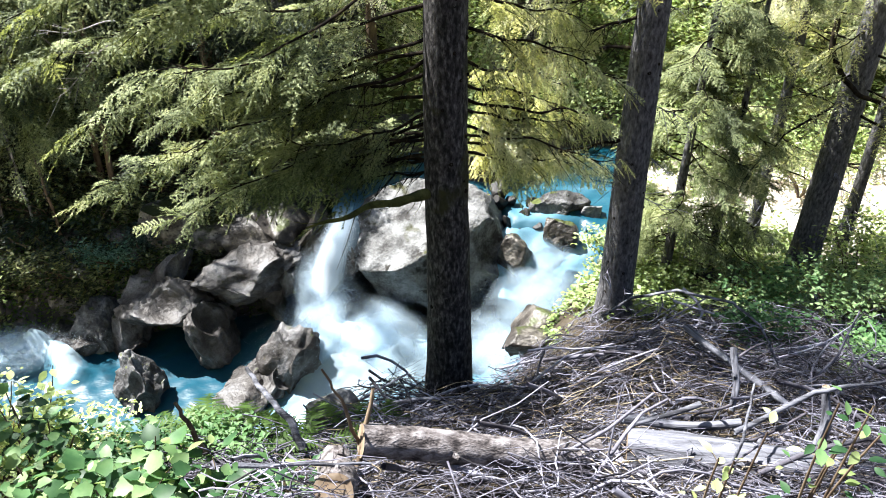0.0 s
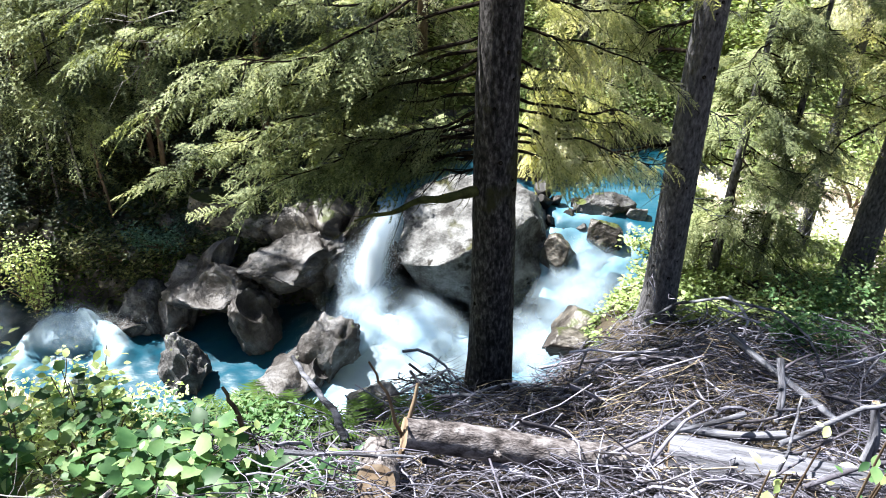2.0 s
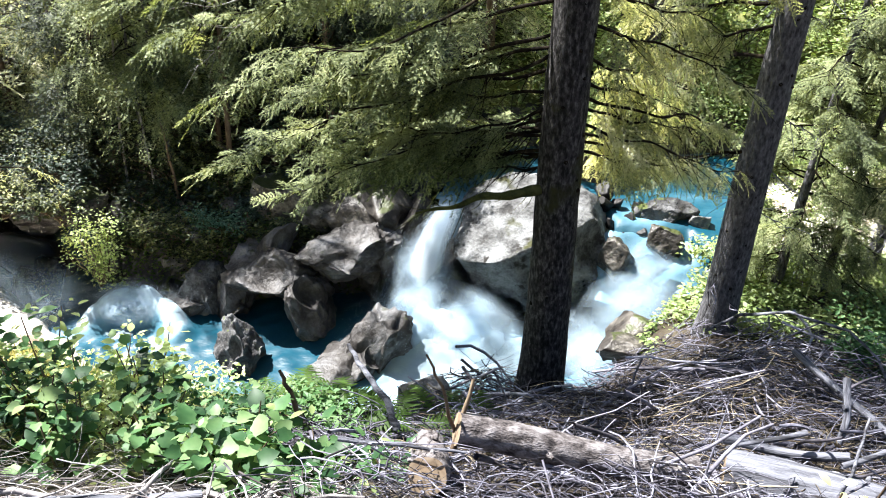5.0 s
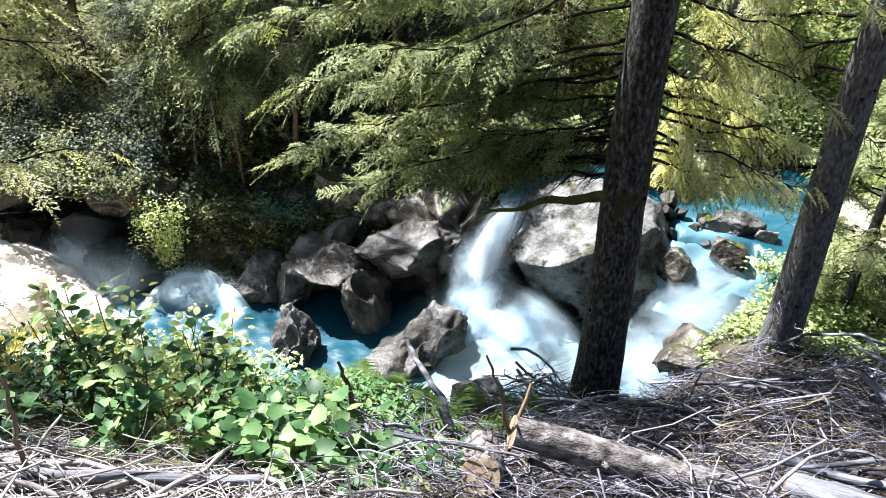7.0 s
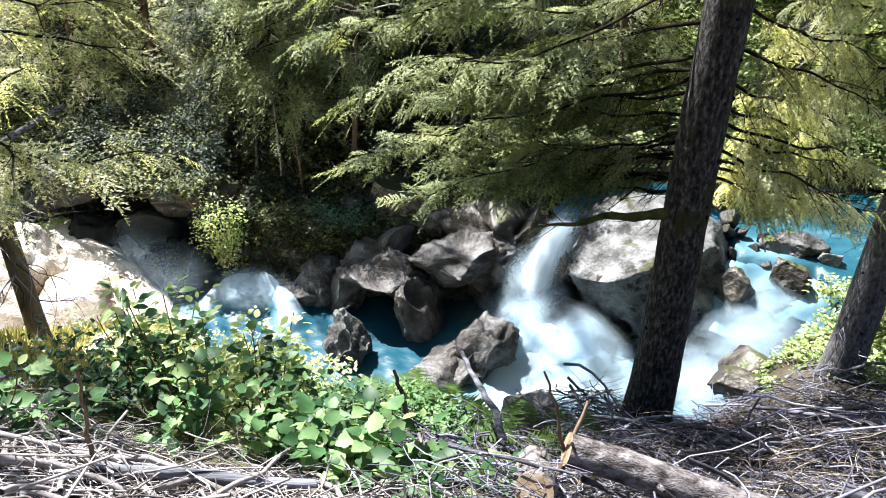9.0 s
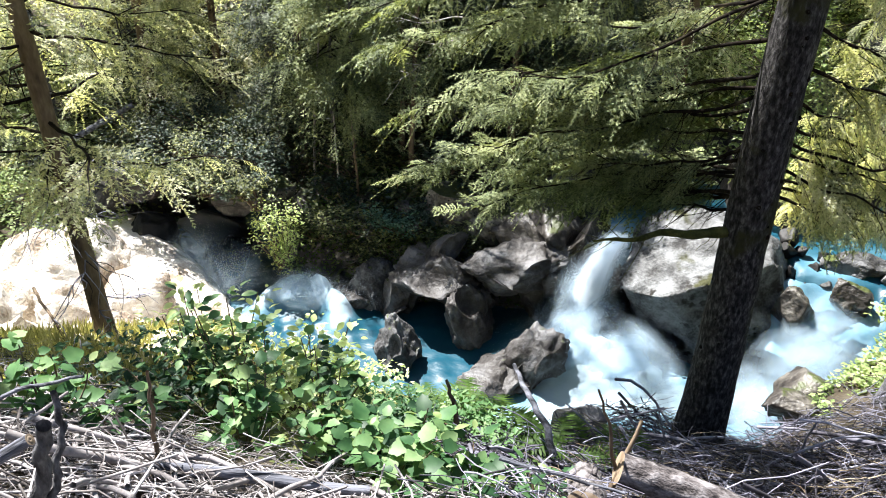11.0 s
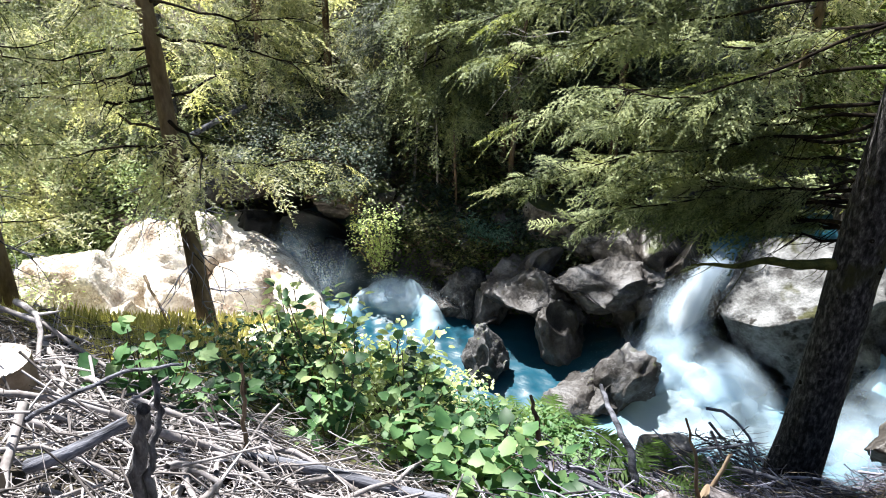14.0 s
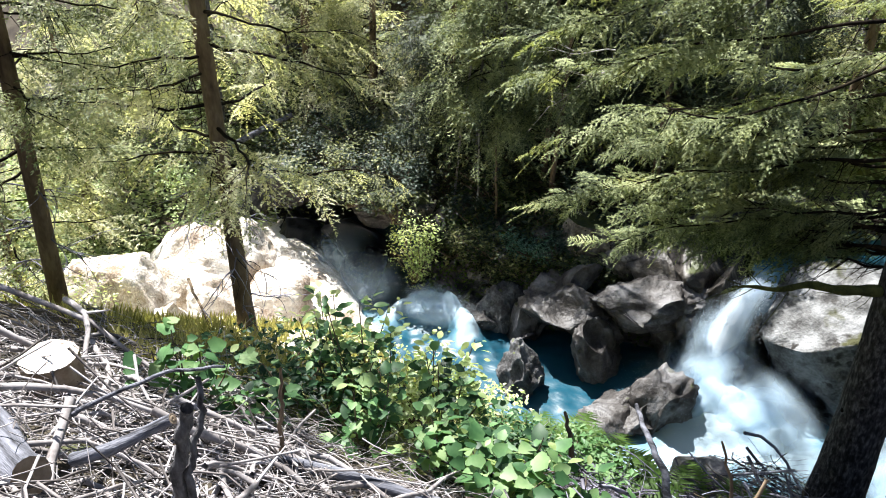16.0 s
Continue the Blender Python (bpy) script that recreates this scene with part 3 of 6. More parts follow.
def veil(name, label, centre, half, seed, dense, layers=6, slope=0.0):
    """A cloud of spray as nested curved sheets that thin out to nothing at their rims."""
    r = np.random.default_rng(seed)
    nu, nv = 26, 18
    vs, qs, th, k = [], [], [], 0
    u, v = np.meshgrid(np.linspace(-1, 1, nu), np.linspace(-1, 1, nv))
    i = np.arange(nu * nv).reshape(nv, nu)
    q = np.stack([i[:-1, :-1], i[:-1, 1:], i[1:, 1:], i[1:, :-1]], -1).reshape(-1, 4)
    for j in range(layers):
        f = (j + 0.5) / layers * 2 - 1
        size = (1 - 0.35 * abs(f)) * r.uniform(0.85, 1.1)
        x = centre[0] + half[0] * size * u + r.normal(0, 0.08) * half[0]
        z = centre[2] + half[2] * size * (v - 0.25 * u * u) + slope * f * half[1]
        y = centre[1] + half[1] * (f + 0.35 * (u * u + v * v) + 0.2 * fuzz(u * 2, v * 2, 1.3, seed + j)) + 0.9 * half[2] * size * v
        rim = np.clip(1 - np.sqrt(u * u + v * v), 0, 1)
        th.append((dense * (rim * rim * (3 - 2 * rim)) ** 0.9).ravel())
        vs.append(np.stack([x, y, z], -1).reshape(-1, 3))
        qs.append(q + k)
        k += nu * nv
    me = mesh_of(name, np.concatenate(vs), np.concatenate(qs), M["mist"], True)
    a = me.attributes.new("thick", "FLOAT", "POINT")
    a.data.foreach_set("value", np.concatenate(th).astype(np.float32))
    return thing(name, label, "water spray", kind="stuff", data=me)


veil("waterfall_spray", "white spray billowing where the jet strikes the pool", (-1.75, 9.7, -7.3), (0.85, 0.4, 0.75), 1, 0.95, 9)
veil("waterfall_spray", "white spray spreading over the pool", (-0.95, 9.5, -7.45), (1.1, 0.4, 0.55), 2, 0.9, 9)
veil("waterfall_spray", "thin spray beside the falling jet", (-1.9, 10.1, -6.85), (0.5, 0.22, 0.6), 3, 0.3)
veil("cascade_spray", "bluish white spray over the cascade", (1.5, 10.0, -6.9), (1.0, 0.55, 0.55), 4, 0.45, 8, slope=0.5)
veil("cascade_spray", "bluish white spray at the foot of the cascade", (0.95, 9.3, -7.4), (0.95, 0.4, 0.5), 5, 0.5, 8)
veil("wave_spray", "white spray torn off the standing wave", (-6.3, 9.3, -7.45), (0.75, 0.25, 0.3), 6, 0.55)
veil("cave_mist", "grey mist drifting out of the dark cave", (-8.2, 9.3, -7.35), (1.05, 0.3, 0.7), 7, 0.2)
veil("cave_mist", "thin grey mist over the river's bend", (-7.5, 9.2, -7.4), (0.8, 0.3, 0.5), 8, 0.22)


# ---- rocks ----
def rock_mesh(name, dims, seed, mat, cuts=7, rough=0.1, sub=4, flat=(0.38, 0.75), faces=(), scoops=0):
    """A boulder: flats cut off a ball, hollows worn into it, then ridges and grain."""
    r = random.Random(seed)
    bm = bmesh.new()
    bmesh.ops.create_icosphere(bm, subdivisions=sub, radius=1)
    p = np.array([tuple(v.co) for v in bm.verts])
    planes = [(Vector(d).normalized(), c) for d, c in faces]
    for _ in range(cuts + 7):
        d = Vector((r.uniform(-1, 1), r.uniform(-1, 1), r.uniform(-0.7, 1))).normalized()
        planes.append((d, r.uniform(*flat)))
    off = Vector((r.uniform(0, 50), r.uniform(0, 50), r.uniform(0, 50)))
    wob = np.array([[noise.noise(Vector(q) * 1.7 + off), noise.noise(Vector(q) * 1.7 + off * 2), noise.noise(Vector(q) * 1.7 - off)] for q in p]) * rough * 0.7
    for d, c in planes:
        d = np.array(d)
        k = np.clip((p + wob) @ d - c, 0, None)
        p = p - k[:, None] * d
    for _ in range(scoops):
        d = np.array(Vector((r.uniform(-1, 1), r.uniform(-1.3, 0.4), r.uniform(-0.8, 0.9))).normalized())
        R = r.uniform(0.28, 0.62)
        c = d * (r.uniform(0.78, 0.95) + R * 0.55)
        away = p + wob * 0.6 - c
        dist = np.linalg.norm(away, axis=1, keepdims=True)
        p = np.where(dist < R, p + away / dist * (R - dist) * 0.85, p)
    n3 = np.array([noise.fractal(Vector(q) * 7 + off, 1.0, 2.0, 4) for q in p])
    n4 = np.array([noise.ridged_multi_fractal(Vector(q) * 2.6 + off, 0.9, 2.1, 4, 1.0, 2.0) for q in p]) - 1.2
    p = p * (1 + rough * (n3 * 0.35 + n4 * 0.6))[:, None] * np.array(dims)
    for v, q in zip(bm.verts, p):
        v.co = q
    me = bpy.data.meshes.new(name)
    bm.to_mesh(me)
    bm.free()
    me.materials.append(mat)
    me.polygons.foreach_set("use_smooth", np.full(len(me.polygons), True))
    return me


def rock(label, at, dims, seed, mat, rot=(0, 0, 0), cuts=11, rough=0.1, name="boulder", sub=4, flat=(0.38, 0.75), faces=(), scoops=0):
    ob = thing(name, label, "rock", group="river boulders", data=rock_mesh(name, dims, seed, M[mat], cuts, rough, sub, flat, faces, scoops))
    ob.matrix_world = pose(*at, *rot)
    return ob


# beside and behind the waterfall
rock("huge grey boulder with dark pits beside the waterfall", (-0.1, 11.05, -7.05), (1.55, 1.2, 1.5), 3, "boulder", (0, 0, 0), 0, 0.07, sub=6, flat=(0.86, 0.98),
     faces=[((-0.72, -0.3, -0.42), 0.66), ((-0.25, -0.85, -0.35), 0.7), ((0.3, -0.9, 0.12), 0.74), ((-0.3, -0.4, 0.85), 0.74), ((0.1, -0.15, 0.95), 0.86), ((0.85, -0.25, -0.4), 0.72), ((-0.95, -0.1, 0.2), 0.84)], scoops=2)
rock("dark wet rock under the lip of the waterfall", (-1.1, 11.4, -6.6), (0.46, 0.46, 0.53), 10, "wetrock", (0, 0, 0), scoops=3)
rock("dark wet rock behind the waterfall", (-1.35, 11.05, -7.1), (0.79, 0.53, 1.12), 8, "wetrock", (0, 0, 0), 5, 0.12, sub=5, scoops=7)
rock("dark wet rock beside the lip of the waterfall", (-1.98, 10.85, -6.5), (0.42, 0.55, 0.85), 9, "wetrock", (0, 12, 0), 5, 0.12, sub=5, scoops=7)
rock("water-worn brown rock wall beside the waterfall", (-2.4, 10.6, -6.95), (0.55, 0.55, 0.82), 60, "carved", (0, 10, 25), 4, 0.17, sub=5, flat=(0.55, 0.9), scoops=10)
rock("fluted brown rock beside the foot of the waterfall", (-2.34, 9.2, -7.72), (0.6, 0.7, 0.95), 11, "carved", (10, 14, 20), 3, 0.19, sub=5, flat=(0.55, 0.9), scoops=12,
     faces=[((-0.7, -0.3, 0.62), 0.62), ((0.5, -0.8, 0.2), 0.7)])
rock("brown rock lobe in the foam", (-2.66, 8.9, -7.8), (0.62, 0.55, 0.48), 12, "carved", (0, -8, 40), 3, 0.19, sub=5, flat=(0.55, 0.9), scoops=9)
rock("low brown rock in the foam", (-2.75, 8.6, -7.8), (0.53, 0.55, 0.40), 61, "carved", (0, 0, 80), 4, 0.12, flat=(0.6, 0.9), scoops=7)
# rocks worn by the water round the lower pool
rock("small pitted rock standing in the pool", (-4.21, 8.72, -7.66), (0.38, 0.45, 0.69), 14, "rock", (0, -6, 20), 3, 0.16, sub=5, flat=(0.6, 0.88), scoops=11)
rock("pale water-worn rock with an overhang", (-3.98, 10.0, -7.08), (0.87, 0.66, 0.58), 17, "carved", (0, 16, 8), 3, 0.17, sub=5, flat=(0.552, 0.9), scoops=10, faces=[((0.1, -0.7, -0.7), 0.5)])
rock("rounded rock spur reaching down into the pool", (-3.48, 9.72, -7.42), (0.34, 0.53, 0.74), 18, "carved", (16, -24, 0), 3, 0.17, sub=5, flat=(0.55, 0.9), scoops=8)
rock("leaning rock ridge on the bank", (-4.1, 10.35, -6.75), (0.26, 0.40, 0.55), 62, "carved", (0, 34, 0), 4, 0.12, flat=(0.55, 0.9), scoops=7)
rock("brown rock arch over the dark hollow", (-3.0, 10.25, -6.72), (0.95, 0.79, 0.40), 63, "carved", (0, -8, 14), 4, 0.19, sub=5, flat=(0.55, 0.9), scoops=9)
rock("leaning pale slab at the pool's edge", (-4.75, 9.95, -7.5), (0.34, 0.46, 0.63), 19, "carved", (0, 22, 10), 4, 0.12, sub=5, flat=(0.55, 0.9), scoops=8)
rock("hollowed brown rock with moss at the pool's edge", (-5.2, 10.0, -7.55), (0.48, 0.48, 0.53), 21, "rock", (0, 0, 30), 4, 0.14, sub=5, flat=(0.6, 0.9), scoops=12)
rock("low pale rock at the pool's edge", (-5.55, 9.75, -7.75), (0.55, 0.45, 0.34), 20, "carved", (0, 0, 10), 4, 0.19, sub=5, flat=(0.55, 0.9), scoops=9)
rock("low rock beside the standing wave", (-5.95, 9.95, -7.75), (0.53, 0.45, 0.40), 64, "rock", (0, 0, 50), 6, 0.14, scoops=8)
rock("square pitted block of rock on the bank", (-4.26, 11.1, -6.32), (0.56, 0.4, 0.44), 23, "pitted", (0, 4, 6), 0, 0.05, sub=5, flat=(0.8, 0.95),
     faces=[((1, 0, 0), 0.8), ((-1, 0, 0.1), 0.8), ((0, -1, 0.1), 0.7), ((0, 0, 1), 0.68), ((0.1, 0, -1), 0.7), ((0, 1, 0), 0.8)])
rock("flat pitted rock ledge on the bank", (-3.5, 11.2, -6.5), (0.66, 0.55, 0.32), 65, "pitted", (0, 6, -8), 3, 0.08, sub=5, flat=(0.7, 0.9))
rock("dark rock under the overhanging bank", (-2.85, 10.95, -6.35), (0.79, 0.59, 0.46), 22, "wetrock", (0, 0, 20), 7, 0.15, scoops=3)
rock("mossy rock beside the block", (-5.0, 11.1, -6.55), (0.46, 0.46, 0.46), 24, "wetrock", (0, 0, 40), 7, 0.12, scoops=3)
rock("dark mossy ledge beside the head of the waterfall", (-2.5, 11.2, -6.2), (0.73, 0.66, 0.48), 27, "wetrock", (0, 0, 70), 7, 0.12, scoops=3)
rock("grey rock bank behind the waterfall", (-1.75, 12.3, -5.85), (1.12, 0.66, 0.73), 28, "rock", (0, 0, 10), 9, 0.12, sub=5, scoops=3)
rock("grey rock between the branches", (-2.4, 11.95, -6.0), (0.79, 0.66, 0.55), 25, "rock", (0, 0, 10), 7, 0.12, scoops=3)
# cascade on the other side of the boulder
rock("grey rock standing in the cascade", (1.22, 10.55, -6.62), (0.3, 0.3, 0.46), 32, "wetrock", (0, -12, 0), 4, 0.1, sub=5, flat=(0.6, 0.9), scoops=3)
rock("grey rock at the side of the cascade", (1.92, 10.95, -6.4), (0.32, 0.33, 0.36), 33, "wetrock", (0, 10, 30), 4, 0.1, sub=5, flat=(0.6, 0.9), scoops=3)
rock("flat grey rock at the head of the cascade", (1.98, 11.5, -6.16), (0.52, 0.36, 0.3), 34, "rock", (0, -4, 10), 4, 0.1, sub=5, flat=(0.6, 0.9), scoops=2)
rock("pale rock beside the upper river", (2.5, 11.35, -6.25), (0.3, 0.3, 0.28), 66, "boulder", (0, 0, 40), 5, 0.1)
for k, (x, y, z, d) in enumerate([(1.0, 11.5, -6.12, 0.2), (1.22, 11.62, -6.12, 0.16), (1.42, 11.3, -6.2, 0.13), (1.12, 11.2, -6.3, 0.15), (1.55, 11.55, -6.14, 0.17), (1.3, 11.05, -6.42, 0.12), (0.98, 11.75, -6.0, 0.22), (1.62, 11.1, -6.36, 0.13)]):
    rock("black wet stone in the cascade", (x, y, z), (d, d * 0.9, d * 0.9), 35 + k * 7, "blackrock_cavedark", (0, 0, 50 * k), 6, 0.12, sub=3)
rock("brown boulder on the near shore", (1.42, 8.72, -6.62), (0.56, 0.5, 0.42), 37, "wetrock", (0, -15, 0), 5, 0.08, sub=5, flat=(0.6, 0.9), scoops=2)
rock("mossy stone under the branch pile", (1.05, 7.9, -6.15), (0.45, 0.35, 0.25), 67, "wetrock", (0, -10, 20), 7, 0.1)
rock("brown boulder low on the near bank", (-0.96, 5.5, -5.1), (0.27, 0.24, 0.25), 38, "carved", (0, 0, 0), 5, 0.07, flat=(0.6, 0.9))
rock("black stone at the foot of the upper pool", (-0.95, 12.75, -6.1), (0.2, 0.16, 0.18), 39, "blackrock_cavedark", (0, 0, 0), 6, 0.1, sub=3)
rs = random.Random(77)
for k in range(60):
    x = rs.uniform(-6.4, -2.3)
    y = float(np.interp(x, [-6.4, -4.6, -3, -2], [10.0, 10.35, 10.9, 11.1])) + rs.uniform(-0.05, 0.9)
    d = rs.uniform(0.1, 0.34)
    rock("rough rock on the steep far bank", (x, y, gz(x, y) + 0.04), (d, d * rs.uniform(0.7, 1.2), d * rs.uniform(0.6, 1.3)), 700 + k, rs.choice(["rock", "pitted", "wetrock"]),
         (rs.uniform(-30, 30), rs.uniform(-30, 30), rs.uniform(0, 180)), 7, 0.18, sub=4, scoops=5)
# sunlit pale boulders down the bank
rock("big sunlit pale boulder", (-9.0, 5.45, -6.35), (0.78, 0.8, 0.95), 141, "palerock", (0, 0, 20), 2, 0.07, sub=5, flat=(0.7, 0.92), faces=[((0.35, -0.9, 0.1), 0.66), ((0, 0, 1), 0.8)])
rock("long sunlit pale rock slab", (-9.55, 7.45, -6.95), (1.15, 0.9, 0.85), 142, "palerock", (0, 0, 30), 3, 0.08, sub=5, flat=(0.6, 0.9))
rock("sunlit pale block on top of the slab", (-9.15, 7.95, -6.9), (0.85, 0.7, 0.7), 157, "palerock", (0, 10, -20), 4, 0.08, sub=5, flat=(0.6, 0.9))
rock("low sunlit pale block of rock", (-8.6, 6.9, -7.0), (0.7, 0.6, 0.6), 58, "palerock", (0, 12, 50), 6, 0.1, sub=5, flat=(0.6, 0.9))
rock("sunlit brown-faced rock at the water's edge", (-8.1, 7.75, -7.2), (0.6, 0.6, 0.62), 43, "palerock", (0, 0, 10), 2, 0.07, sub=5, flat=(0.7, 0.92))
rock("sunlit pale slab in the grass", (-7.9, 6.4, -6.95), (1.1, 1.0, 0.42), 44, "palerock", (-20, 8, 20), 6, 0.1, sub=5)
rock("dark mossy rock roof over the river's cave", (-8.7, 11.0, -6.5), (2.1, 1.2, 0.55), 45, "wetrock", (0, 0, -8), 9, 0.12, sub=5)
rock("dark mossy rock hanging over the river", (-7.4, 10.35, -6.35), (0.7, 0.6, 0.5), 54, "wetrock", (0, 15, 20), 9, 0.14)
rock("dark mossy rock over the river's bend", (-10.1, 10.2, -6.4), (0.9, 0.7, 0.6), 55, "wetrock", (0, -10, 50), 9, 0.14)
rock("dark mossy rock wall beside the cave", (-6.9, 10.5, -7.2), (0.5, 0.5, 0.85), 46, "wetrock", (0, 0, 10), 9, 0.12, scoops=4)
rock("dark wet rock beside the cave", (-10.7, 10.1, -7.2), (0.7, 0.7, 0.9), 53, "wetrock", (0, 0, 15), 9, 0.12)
# two black-coloured rocks fill the cave where only deep shade stands
rock("black rock standing in for the dark inside the cave", (-8.2, 10.15, -7.3), (1.25, 0.45, 0.75), 59, "blackrock_cavedark", (0, 0, 10), 9, 0.12)
rock("black rock standing in for the dark at the cave mouth", (-9.6, 9.8, -7.4), (0.8, 0.5, 0.65), 56, "blackrock_cavedark", (0, 0, 40), 9, 0.14)
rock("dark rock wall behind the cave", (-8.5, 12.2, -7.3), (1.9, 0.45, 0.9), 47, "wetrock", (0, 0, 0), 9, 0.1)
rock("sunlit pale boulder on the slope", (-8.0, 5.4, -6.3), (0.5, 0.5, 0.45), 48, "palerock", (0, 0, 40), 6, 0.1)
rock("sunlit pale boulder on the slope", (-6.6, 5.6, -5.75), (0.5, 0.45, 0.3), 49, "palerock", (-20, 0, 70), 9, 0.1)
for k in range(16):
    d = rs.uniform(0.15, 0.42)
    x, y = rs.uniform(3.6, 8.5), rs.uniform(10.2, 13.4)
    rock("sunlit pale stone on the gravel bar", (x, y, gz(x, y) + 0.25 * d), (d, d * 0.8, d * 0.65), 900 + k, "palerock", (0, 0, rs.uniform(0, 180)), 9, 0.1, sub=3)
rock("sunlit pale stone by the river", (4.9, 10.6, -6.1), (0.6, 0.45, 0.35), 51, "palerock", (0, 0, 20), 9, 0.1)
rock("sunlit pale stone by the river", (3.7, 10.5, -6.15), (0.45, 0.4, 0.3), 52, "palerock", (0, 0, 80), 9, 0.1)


# ---- woody shapes ----
def tube(points, radii, sides=7):
    """Vertices and quads of a bent tapering tube."""
    P = np.asarray(points, float)
    R = np.asarray(radii, float)
    T = np.gradient(P, axis=0)
    T /= np.linalg.norm(T, axis=1, keepdims=True) + 1e-9
    ref = np.array([0.31, 0.17, 0.93]) if abs(T[0, 2]) < 0.8 else np.array([0.93, 0.2, 0.1])
    A = np.cross(T, ref)
    A /= np.linalg.norm(A, axis=1, keepdims=True) + 1e-9
    B = np.cross(T, A)
    ang = np.linspace(0, 2 * np.pi, sides, endpoint=False)
    V = P[:, None] + R[:, None, None] * (A[:, None] * np.cos(ang)[None, :, None] + B[:, None] * np.sin(ang)[None, :, None])
    n = len(P)
    i = np.arange(n * sides).reshape(n, sides)
    q = np.stack([i[:-1], np.roll(i[:-1], -1, 1), np.roll(i[1:], -1, 1), i[1:]], -1).reshape(-1, 4)
    return V.reshape(-1, 3), q


def join(pieces):
    vs, fs, k = [], [], 0
    for v, f in pieces:
        vs.append(v)
        fs.append(f + k)
        k += len(v)
    return np.concatenate(vs), np.concatenate(fs)


def spray(seed, gap=0.06, pitch=0.012, droop=0.2, wide=0.42, tl=0.05, fat=0.09):
    """A flat conifer branchlet of unit length along +x: side shoots set with fine needles. Triangles."""
    r = np.random.default_rng(seed)
    V = []
    n = int(1 / gap)

    def shoot(base, ang, dz, ln):
        m = max(4, int(ln / pitch))
        f = (np.arange(m) + r.uniform(0, 0.8, m)) / m
        d = np.array([math.cos(ang), math.sin(ang), dz])
        p = base + np.outer(f * ln, d)
        p[:, 2] -= 0.3 * ln * f * f
        a = ang + np.where(np.arange(m) % 2 == 0, 1, -1) * r.uniform(0.45, 1.25, m) * (1 - 0.35 * f)
        dd = np.stack([np.cos(a), np.sin(a), dz + r.uniform(-0.5, 0.6, m)], 1)
        up = np.stack([r.uniform(-0.4, 0.4, m), r.uniform(-0.4, 0.4, m), np.ones(m)], 1)
        sd = np.cross(dd, up)
        sd /= np.linalg.norm(sd, axis=1, keepdims=True)
        l = tl * r.uniform(0.7, 1.25, m)[:, None]
        w = fat * tl * r.uniform(0.8, 1.2, m)[:, None]
        V.append(np.stack([p - sd * w, p + sd * w, p + dd * l], 1).reshape(-1, 3))

    for i in range(n):
        s_ = (i + 0.5) / n
        base = np.array([s_, 0.02 * math.sin(9 * s_ + seed), -droop * s_ * s_])
        for side in (-1, 1):
            if r.random() < 0.1:
                continue
            ln = wide * (1 - s_) ** 0.7 * r.uniform(0.5, 1.2) * min(1, 0.45 + 2 * s_) + 0.05
            shoot(base, side * radians(r.uniform(38, 66)), r.uniform(-0.35, 0.1), ln)
    shoot(np.array([0.05, 0, 0]), 0.0, -droop, 0.98)
    V = np.concatenate(V)
    return V, np.arange(len(V)).reshape(-1, 3)


SPRAYS = [spray(s, 0.075, 0.0125, 0.22, wide=0.36, tl=0.046, fat=0.24) for s in range(6)]
MID = [spray(40 + s, 0.095, 0.022, 0.25, wide=0.36, tl=0.056, fat=0.25) for s in range(6)]
COARSE = [spray(20 + s, 0.12, 0.034, 0.3, wide=0.36, tl=0.072, fat=0.24) for s in range(6)]


def place(vf, m):
    v, f = vf
    R = np.array(m.to_3x3())
    return v @ R.T + np.array(m.translation), f


def frame_from(at, d, roll=0.0, size=1.0):
    """A pose whose x axis runs along d."""
    d = Vector(d).normalized()
    up = Vector((0, 0, 1))
    y = up.cross(d)
    if y.length < 1e-3:
        y = Vector((0, 1, 0))
    y.normalize()
    z = d.cross(y)
    m = Matrix((d, y, z)).transposed().to_4x4()
    m = m @ Matrix.Rotation(roll, 4, "X")
    return Matrix.Translation(at) @ m @ Matrix.Scale(size, 4)


